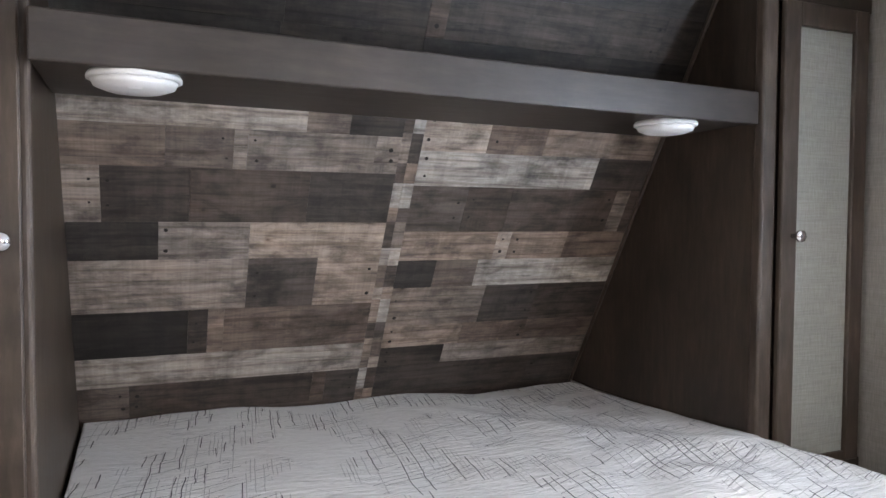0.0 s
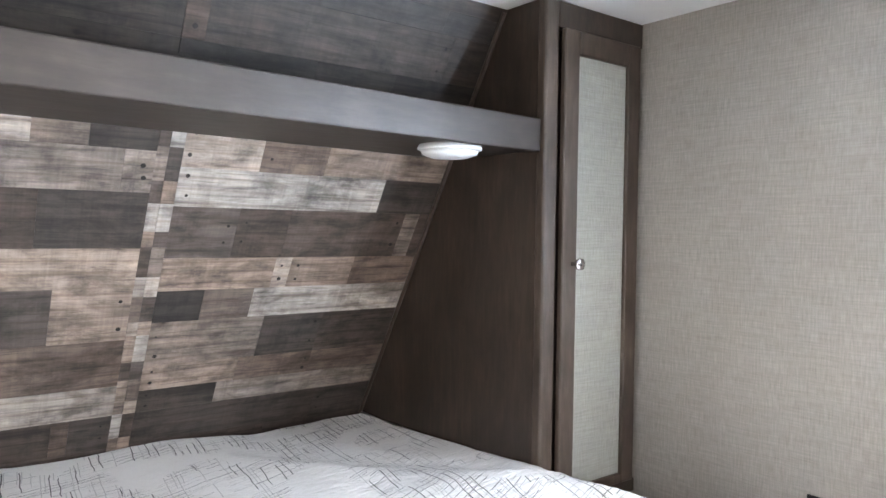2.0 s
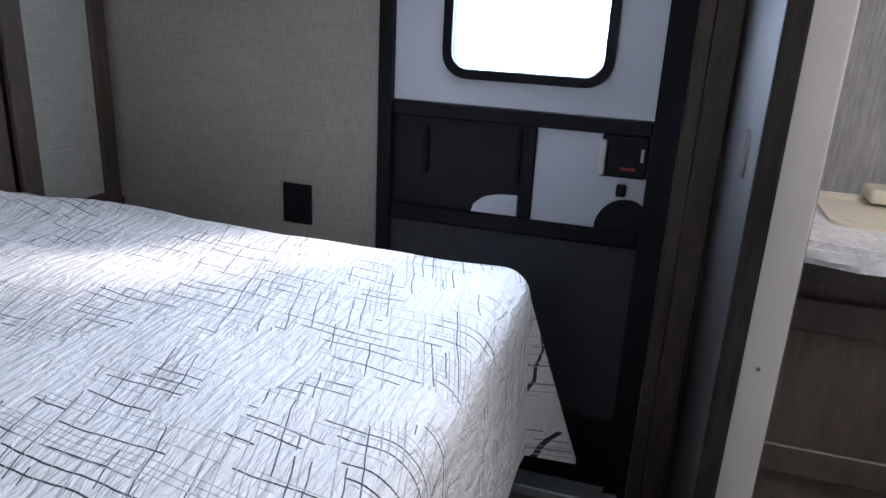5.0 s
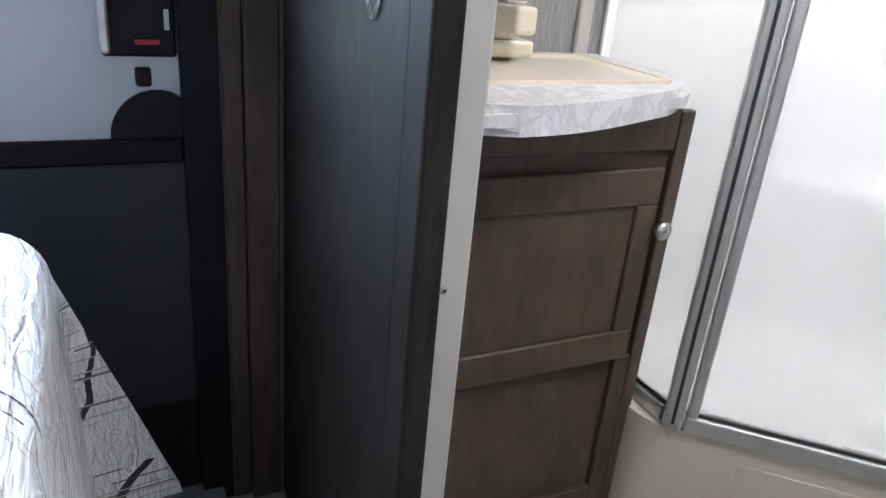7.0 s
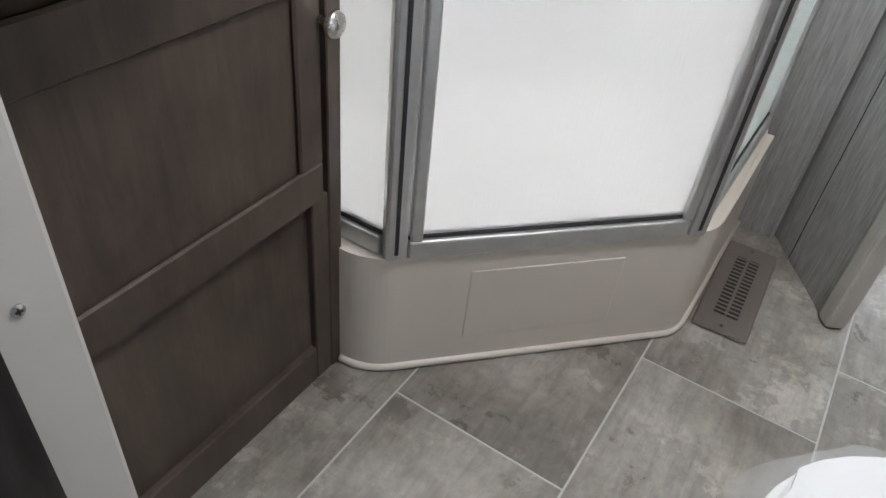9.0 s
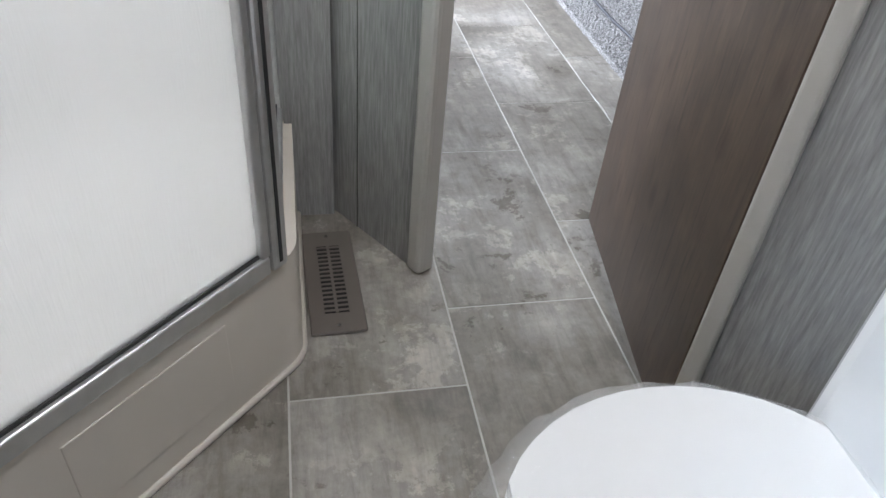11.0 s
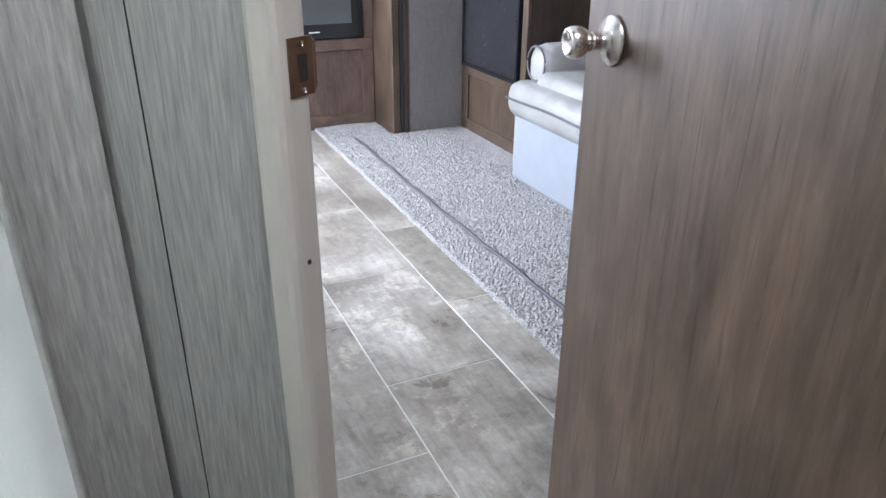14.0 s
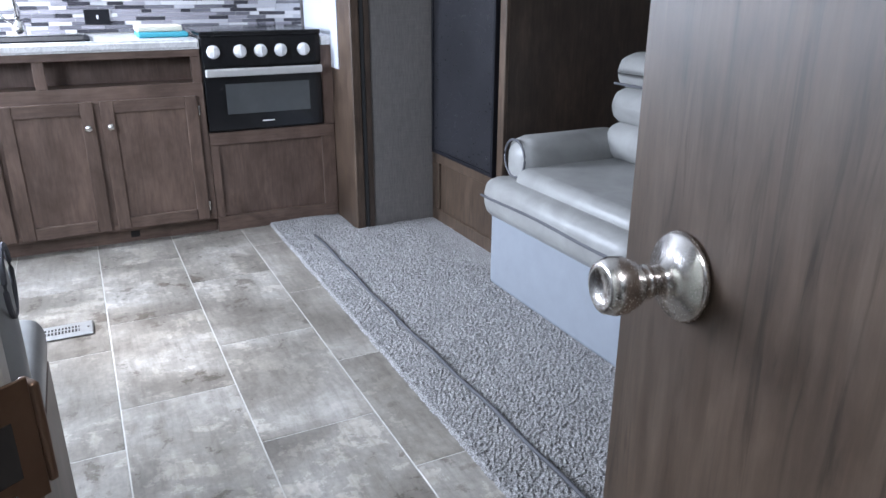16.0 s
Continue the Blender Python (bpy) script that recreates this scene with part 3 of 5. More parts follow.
# ---- bedroom ----
def bed():
    t = thing("bed", "queen bed with a white sketch-patterned bedspread hanging over the edge", "bed", (0.65, 0.9, 0))
    part("bed_base", boxes((-0.14, 1.42, 0.12, 2.1, 0.0, 0.40), bevel=0.01), WOOD_PANEL, t, "dark wooden bed box")
    part("mattress", boxes((-0.17, 1.44, 0.09, 2.02, 0.40, 0.66), bevel=0.05, seg=3), SEAT_CLOTH, t)
    x0, x1, y0, y1, top = -0.22, 1.572, 0.058, 2.16, 0.733
    bm = bmesh.new()
    uv = bm.loops.layers.uv.new('cloth')
    flat = {}
    nx, ny = 150, 190
    grid = []
    drop = 0.46
    for j in range(ny + 1):
        row = []
        v = j / ny
        for i in range(nx + 1):
            u = i / nx
            x = (x0 - drop * 0.6) + u * (x1 - x0 + drop * 1.2)
            y = (y0 - drop) + v * (y1 - y0 + drop)
            ox, oy = max(0.0, x - x1, x0 - x), max(0.0, y0 - y)
            ox *= min(1.0, max(0.0, 1 - (y - 0.95) / 0.25))
            over = math.hypot(ox, oy)
            r = 0.065
            ang = min(over / r, math.pi / 2)
            reach = r * math.sin(ang)
            fall = r * (1 - math.cos(ang)) + max(0.0, over - r * math.pi / 2)
            sx = 1 if x > x1 else -1 if x < x0 else 0
            cx, cy = min(max(x, x0), x1), max(y, y0)
            if over > 0:
                flare = (0.06 + (0.34 if ox > 0.02 and oy > 0.02 and x > 1 else 0.0)) * max(0.0, over - 0.1) * (1 + 0.6 * noise.noise(Vector((cx * 5, cy * 5, 2.0))))
                cx += sx * (reach + flare) * ox / over
                cy -= (reach + flare) * oy / over
            z = top - fall
            z += 0.010 * noise.noise(Vector((x * 2.6, y * 2.4, 0.0))) + 0.006 * noise.noise(Vector((x * 7, y * 6, 4.0)))
            head = max(0.0, (y - 1.25) / 0.9)
            z += 0.018 * head * head * (0.6 + noise.noise(Vector((x * 2.2, y * 1.7, 7.0))))
            fold = math.exp(-((x - 1.2) / 0.28) ** 2 - ((y - 1.25) / 0.35) ** 2)
            z += fold * (0.022 * noise.noise(Vector((x * 9 + y * 5, y * 4 - x * 6, 1.0))) + 0.012)
            side = max(0.0, (cx - 1.12) / 0.4) * max(0.0, min(1.0, (y - 0.95) / 0.3))
            z += 0.055 * min(side, 0.9) ** 2 * max(0.0, 1 - max(0.0, y - 1.3) / 0.7)
            past = (x - 1.45) * 0.786 + (y - 1.15) * 0.619
            fade = max(0.0, min(1.0, (x - 0.75) / 0.3))
            step = max(0.0, min(1.0, past / 0.14))
            z += fade * (0.014 * math.exp(-(past / 0.06) ** 2) - 0.012 * step * step * (3 - 2 * step))
            z = max(z, 0.24)
            lim = 1.62 - 0.14 * min(1.0, max(0.0, (y - 0.95) / 0.28))
            vert = bm.verts.new((min(cx, lim) if y > 0.95 else cx, min(cy, front_y(z) - 0.012), z))
            flat[vert] = (x, y)
            row.append(vert)
        grid.append(row)
    for j in range(ny):
        for i in range(nx):
            face = bm.faces.new((grid[j][i], grid[j][i + 1], grid[j + 1][i + 1], grid[j + 1][i]))
            for loop in face.loops:
                loop[uv].uv = flat[loop.vert]
    part("bedspread", bm, SPREAD, t, "white bedspread with sketched charcoal strokes", True)
    return t


bed()


def wardrobe(x_in, x_out, side, YW, label, lap=0.057, knob_in=0.04, back=0.03, stile=0.055):
    """A corner wardrobe: side panel, rounded corner post, face frame, door with a cloth panel, knob."""
    s = side
    t = thing("wardrobe", label, "wardrobe", ((x_in + x_out) / 2, YW, 0.62), "wardrobes beside the bed")
    prof = [(YW + 0.03, 0.62), (YW + 0.03, ZC - 0.002), (front_y(ZC) - 0.022, ZC - 0.002), (front_y(0.62) - 0.022, 0.62)]
    part("side_panel", prism(prof, x_in, x_in + s * 0.018, "x"), WOOD_PANEL, t)
    a, b = sorted((x_in - s * 0.004, x_in + s * 0.05))
    part("corner_post", boxes((a, b, YW, YW + 0.035, 0.62, ZC - 0.002), bevel=0.009, seg=3), WOOD_TRIM, t)
    a, b = sorted((x_in + s * 0.05, x_out))
    part("top_rail", boxes((a, b, YW + 0.004, YW + 0.028, 1.957, ZC - 0.002), bevel=0.002), WOOD_PANEL, t)
    part("bottom_rail", boxes((a, b, YW + 0.004, YW + 0.028, 0.62, 0.66), bevel=0.002), WOOD_PANEL, t)
    part("backing", boxes((a, b, YW + 0.03, YW + 0.045, 0.62, ZC - 0.002)), WOOD_PANEL, t)
    fx0, fx1 = x_in + s * lap, x_out - s * back
    door = part("door", boxes((*sorted((fx0 + s * 0.02, fx1 - s * 0.02)), YW - 0.002, YW + 0.004, 0.69, 1.90)), CLOTH_PANEL, t, "sage linen door panel")
    part("hinge_stile", boxes((*sorted((fx1 - s * stile, fx1)), YW - 0.014, YW + 0.004, 0.665, 1.954), bevel=0.003), WOOD_TRIM, door)
    part("latch_stile", boxes((*sorted((fx0, fx0 + s * 0.058)), YW - 0.014, YW + 0.004, 0.665, 1.954), bevel=0.003), WOOD_TRIM, door)
    mid = sorted((fx0 + s * 0.058, fx1 - s * stile))
    part("top_stile", boxes((*mid, YW - 0.014, YW + 0.004, 1.889, 1.954), bevel=0.003), WOOD_TRIM, door)
    part("bottom_stile", boxes((*mid, YW - 0.014, YW + 0.004, 0.665, 0.693), bevel=0.003), WOOD_TRIM, door)
    part("knob", lathe([(0.006, 0), (0.006, 0.014), (0.013, 0.02), (0.017, 0.027), (0.015, 0.034), (0.0, 0.038)], 24,
                       pose(fx0 + s * knob_in, YW - 0.014, 1.317, 90)), CHROME, door, "chrome knob", True)
    return t


wardrobe(1.487, XR - 0.002, 1, 1.25, "dark walnut corner wardrobe with a linen-panelled door")
wardrobe(-0.232, XL + 0.002, -1, 1.2, "dark walnut corner wardrobe with a chrome-knobbed door", 0.012, 0.027)

shelf = thing("overhead_shelf", "grey walnut shelf across the leaning wall above the bed", "shelf", (0.64, 1.4, 1.615))
part("shelf_front", boxes((-0.228, 1.481, 1.262, 1.285, 1.617, 1.706), bevel=0.004, seg=2), WOOD_SHELF, shelf)
part("shelf_underside", prism([(1.285, 1.622), (1.285, 1.64), (front_y(1.64) - 0.022, 1.64), (front_y(1.622) - 0.022, 1.622)], -0.228, 1.481, "x"), WOOD_SHELF, shelf)


for ob in shelf.children:
    for v in ob.data.vertices:
        v.co.y -= 0.10 * (1.481 - v.co.x) / 1.71


def puck(x, y, z):
    t = thing("puck_light", "round white plastic puck light under the shelf", "light", (x, y, z), "puck lights under the shelf")
    part("light_base", lathe([(0.079, 0), (0.083, -0.006), (0.083, -0.012), (0.078, -0.014)], 40, pose(x, y, z)), LIGHT_LENS, t, "", True)
    part("light_lens", lathe([(0.076, -0.013), (0.071, -0.024), (0.05, -0.032), (0.02, -0.035), (0.0, -0.0355)], 40, pose(x, y, z)), LIGHT_LENS, t, "", True)
    part("light_switch", boxes((x - 0.012, x + 0.012, y - 0.05, y - 0.035, z - 0.034, z - 0.024), bevel=0.002), LIGHT_LENS, t)
    return t


puck(-0.065, 1.255, 1.622)
puck(1.245, 1.355, 1.622)


def outside_door():
    t = tagged(thing("door_1", "white outside door with a black frame, window and latch", "door", (XR, 0.1, 0)), kind="structure")
    x0, x1 = XR - 0.012, XR + 0.05
    c = (DY0 + DY1) / 2
    w = DY1 - DY0
    o = shift(rounded(w, DZ1 + 0.3, 0.13), c, DZ1 / 2 - 0.15)
    rim = ring(shift(rounded(w + 0.05, DZ1 + 0.35, 0.004), c, DZ1 / 2 - 0.15), shift(rounded(w - 0.004, DZ1 + 0.296, 0.13), c, DZ1 / 2 - 0.15), XR - 0.004, XR + 0.02, "x")
    for v in rim.verts:
        v.co.z = max(v.co.z, 0.0)
    part("door_surround", rim, PAPER_BED, t, "taupe papered door surround")
    i = shift(rounded(w - 0.092, DZ1 + 0.2, 0.09), c + 0.012, DZ1 / 2 - 0.15)
    fr = ring(o, i, x0, x1, "x")
    for v in fr.verts:
        v.co.z = max(v.co.z, 0.0)
    part("door_frame", fr, BLACK_FRAME, t, "black metal door frame")
    xs = XR + 0.012
    a0, a1 = DY0 + 0.058, DY1 - 0.034
    wy, wz, ww, wh = 0.1055, 1.39, 0.40, 0.64
    hole = shift(rounded(ww - 0.03, wh - 0.03, 0.045), wy, wz)
    outer = shift(rounded(a1 - a0, 0.89, 0.002), (a0 + a1) / 2, 1.455)
    part("upper_panel", ring(outer, hole, xs, xs + 0.03, "x"), WHITE_PANEL, t)
    win = part("window_frame", ring(shift(rounded(ww, wh, 0.06), wy, wz), shift(rounded(ww - 0.045, wh - 0.045, 0.04), wy, wz), xs - 0.014, xs + 0.034, "x"), BLACK_FRAME, t, "black rubber window frame")
    pane = part("window_pane", prism(shift(rounded(ww - 0.05, wh - 0.05, 0.04), wy, wz), xs + 0.012, xs + 0.016, "x"), PANE, win)
    pane.visible_shadow = False
    part("lower_panel", boxes((xs, xs + 0.03, a0, a1, 0.235, 0.705)), GREY_PANEL, t, "grey lower door panel")
    part("middle_panel", boxes((xs, xs + 0.03, a0, 0.064, 0.745, 0.975)), WHITE_PANEL, t)
    part("upper_bar", boxes((xs - 0.012, xs + 0.03, a0, a1, 0.972, 1.008), bevel=0.004), BLACK_FRAME, t)
    part("lower_bar", boxes((xs - 0.012, xs + 0.03, a0, a1, 0.705, 0.745), bevel=0.004), BLACK_FRAME, t)
    part("middle_bar", boxes((xs - 0.012, xs + 0.03, 0.064, 0.087, 0.745, 0.972), bevel=0.003), BLACK_FRAME, t)
    part("kick_panel", boxes((xs - 0.006, xs + 0.03, a0, a1, 0.03, 0.235), bevel=0.004), BLACK_FRAME, t)
    part("threshold", boxes((XR - 0.06, XR + 0.05, DY0 + 0.02, DY1, 0.0, 0.03), bevel=0.004), ALU, t, "pale metal threshold")
    arch = [(0.10, 0.747), (0.215, 0.747), (0.21, 0.767), (0.185, 0.787), (0.15, 0.797), (0.10, 0.80)]
    part("storage_back", boxes((xs + 0.006, xs + 0.03, 0.088, a1, 0.745, 0.975)), BLACK_PLASTIC, t, "black moulded door pocket")
    part("pocket_rim", boxes((xs - 0.008, xs + 0.006, 0.335, 0.345, 0.83, 0.95), (xs - 0.008, xs + 0.006, 0.10, 0.108, 0.83, 0.96), bevel=0.002), BLACK_FRAME, t)
    part("pocket_cut", prism(arch, xs - 0.002, xs + 0.005, "x"), WHITE_PANEL, t)
    latch = part("latch_plate", boxes((xs - 0.016, xs, -0.195, -0.088, 0.874, 0.972), bevel=0.006, seg=2), BLACK_PLASTIC, t, "black door latch")
    part("latch_lever", boxes((xs - 0.032, xs - 0.016, -0.102, -0.086, 0.88, 0.962), bevel=0.005, seg=2), ALU, latch, "silver latch lever")
    part("latch_tag", boxes((xs - 0.018, xs - 0.0162, -0.185, -0.178, 0.915, 0.945)), WHITE_PANEL, latch)
    part("latch_ribbon", boxes((xs - 0.018, xs - 0.0162, -0.17, -0.135, 0.893, 0.9)), RED_TAG, latch, "red tag")
    part("deadbolt_knob", boxes((xs - 0.02, xs, -0.155, -0.132, 0.83, 0.858), bevel=0.004, seg=2), BLACK_PLASTIC, t)
    half = [(-0.197, 0.747)] + [(-0.162 + 0.072 * math.cos(radians(a)), 0.747 + 0.075 * math.sin(radians(a))) for a in range(0, 115, 12)] + [(-0.197, 0.81)]
    part("latch_cover", prism(half, xs - 0.01, xs, "x"), BLACK_PLASTIC, t)
    return t


outside_door()
outlet = thing("wall_outlet", "black plastic outlet on the papered wall", "outlet", (XR, 0.69, 0.71))
part("cover_plate", boxes((XR - 0.006, XR - 0.0005, 0.650, 0.735, 0.655, 0.765), bevel=0.002), BLACK_PLASTIC, outlet)
part("outlet_face", boxes((XR - 0.011, XR - 0.006, 0.667, 0.718, 0.672, 0.748), bevel=0.002), BLACK_FRAME, outlet)

casing = structure("trim_door_casing", boxes((XR - 0.02, XR - 0.0005, -0.29, DY0 - 0.003, 0, ZC), (XR - 0.035, XR - 0.0005, -0.345, -0.29, 0, ZC), bevel=0.003), WOOD_TRIM,
                   "dark walnut casing beside the outside door", "trim")

slider = tagged(thing("door_2", "charcoal wood sliding door pushed open against the partition", "door", (1.6, -0.38, 0)), kind="structure")
part("door_leaf", boxes((1.355, XR - 0.04, -0.380, -0.349, 0.012, 1.95), bevel=0.002), WOOD_SLIDER, slider)
part("edge_strip", boxes((1.30, 1.3548, -0.381, -0.347, 0.012, 1.95), bevel=0.004, seg=2), WOOD_SLIDER, slider)
o = [(0.024 * math.cos(a), 0.040 * math.sin(a)) for a in (2 * math.pi * i / 32 for i in range(32))]
i_ = [(0.016 * math.cos(a), 0.031 * math.sin(a)) for a in (2 * math.pi * i / 32 for i in range(32))]
part("finger_pull", ring(shift(o, 1.452, 1.03), shift(i_, 1.452, 1.03), -0.3505, -0.346, "y"), NICKEL, slider, "nickel oval finger pull")
part("pull_cup", prism(shift(i_, 1.452, 1.03), -0.3488, -0.3482, "y"), DARK_VOID, slider)

post = structure("trim_bath_post", boxes((1.36, 1.374, -0.446, -0.386, 0, 1.93), bevel=0.004, seg=2), JAMB, "beige vinyl jamb at the bath opening", "trim")
screw = part("screw", lathe([(0.0045, 0), (0.0045, 0.0012), (0.0, 0.002)], 14, pose(1.36, -0.415, 0.704, 0, -90)), STEEL, post)
part("screw_slot", boxes((1.3576, 1.3582, -0.4172, -0.4128, 0.7034, 0.7046), (1.3576, 1.3582, -0.4156, -0.4144, 0.7018, 0.7062)), DARK_VOID, screw)
structure("trim_bath_post_west", boxes((0.3015, 0.315, -0.461, -0.395, 0, 1.93), bevel=0.003), JAMB, "beige vinyl jamb at the bath opening", "trim")


# ---- bath ----
def vanity():
    t = thing("vanity_cabinet", "dark wood bathroom vanity with two framed panels", "vanity", (1.75, -0.72, 0))
    x = 1.605
    y0, y1 = -0.975, -0.462
    part("body", boxes((x, XR - 0.004, y0, y1, 0.0, 0.84)), WOOD_VANITY, t)
    part("face_stile", boxes((x - 0.016, x, y0, y0 + 0.028, 0.0, 0.852), bevel=0.002), WOOD_VANITY, t)
    part("apron", boxes((x - 0.012, x, y0 + 0.028, y1, 0.785, 0.852), bevel=0.002), WOOD_VANITY, t)
    d = part("door", boxes((x - 0.014, x - 0.001, y0 + 0.05, y1 - 0.01, 0.42, 0.75)), WOOD_VANITY, t)
    part("door_rail", boxes((x - 0.022, x - 0.014, y0 + 0.045, y1 - 0.01, 0.692, 0.757), bevel=0.003), WOOD_VANITY, d)
    part("door_rail", boxes((x - 0.022, x - 0.014, y0 + 0.045, y1 - 0.01, 0.385, 0.448), bevel=0.003), WOOD_VANITY, d)
    part("door_stile", boxes((x - 0.022, x - 0.014, y0 + 0.045, y0 + 0.09, 0.448, 0.692), bevel=0.003), WOOD_VANITY, d)
    part("knob", lathe([(0.006, 0), (0.006, 0.014), (0.012, 0.018), (0.017, 0.024), (0.016, 0.03), (0.0, 0.033)], 24, pose(x - 0.02, y0 + 0.047, 0.652, 0, -90)), NICKEL, d, "satin nickel knob", True)
    part("lower_rail", boxes((x - 0.014, x, y0 + 0.064, y1, 0.0, 0.078), bevel=0.002), WOOD_VANITY, t)
    part("lower_stile", boxes((x - 0.0145, x, y0 + 0.0282, y0 + 0.064, 0.0, 0.384), bevel=0.002), WOOD_VANITY, t)
    part("lower_panel", boxes((x - 0.002, x + 0.004, y0 + 0.028, y1, 0.075, 0.39)), WOOD_VANITY, t)
    top = thing("countertop", "white marble laminate vanity top with a bowed front", "countertop", (1.75, -0.72, 0.852))
    pts = [(XR - 0.004, y1), (XR - 0.004, -0.983), (1.69, -0.985), (1.635, -0.977), (1.588, -0.95), (1.556, -0.91)]
    pts += [(1.545 - 0.09 * math.sin(math.pi * 0.5 * k / 10) ** 1.1, -0.87 + 0.032 * k) for k in range(11)] + [(1.458, -0.505), (1.47, y1)]
    bm = prism(pts, 0.855, 0.895)
    es = [e for e in bm.edges if abs(e.verts[0].co.z - e.verts[1].co.z) < 1e-5 and max(e.verts[0].co.x, e.verts[1].co.x) < 1.80]
    bmesh.ops.bevel(bm, geom=es, offset=0.012, segments=4, affect="EDGES")
    part("slab", bm, MARBLE, top)
    bx, by = 1.725, -0.725
    sink = thing("sink_basin", "cream plastic rectangular drop-in basin", "sink", (bx, by, 0.895))
    o, i = shift(rounded(0.27, 0.40, 0.035), bx, by), shift(rounded(0.235, 0.37, 0.03), bx, by)
    part("rim", ring(o, i, 0.893, 0.901, "z"), SINK_CREAM, sink)
    b2 = shift(rounded(0.20, 0.32, 0.03), bx, by)
    bw = bmesh.new()
    lo = [bw.verts.new((a, b, 0.8955)) for a, b in b2]
    hi = [bw.verts.new((a, b, 0.8995)) for a, b in i]
    bw.faces.new(lo)
    for k in range(len(lo)):
        bw.faces.new((lo[k], lo[(k + 1) % len(lo)], hi[(k + 1) % len(lo)], hi[k]))
    part("bowl", bw, SINK_CREAM, sink)
    f = thing("sink_faucet", "cream plastic faucet with a chrome lever", "faucet", (1.83, -0.695, 0.9))
    part("faucet_body", boxes((1.78, 1.862, -0.765, -0.625, 0.901, 0.93), bevel=0.008, seg=3), SINK_CREAM, f)
    part("spout", boxes((1.725, 1.84, -0.73, -0.69, 0.945, 0.99), (1.79, 1.84, -0.73, -0.69, 0.93, 0.95), bevel=0.008, seg=3), SINK_CREAM, f)
    part("lever", boxes((1.77, 1.845, -0.735, -0.695, 0.991, 1.006), bevel=0.005, seg=2), CHROME, f, "chrome lever")


vanity()
P1, P2 = Vector((1.510, -1.007, 0)), Vector((1.144, -1.3865, 0))     # corner posts of the shower
P0, P3 = Vector((XR - 0.01, -1.0, 0)), Vector((1.14, YS + 0.005, 0))


def bar(a, b, z0, z1, w, bevel=0.003):
    """An upright slab of thickness w between two plan points."""
    bm = bmesh.new()
    d = (b - a)
    box(bm, 0, d.length, -w / 2, w / 2, z0, z1, bevel, 2)
    m = Matrix.Translation((a.x, a.y, 0)) @ Matrix.Rotation(math.atan2(d.y, d.x), 4, "Z")
    bmesh.ops.transform(bm, matrix=m, verts=bm.verts)
    return bm


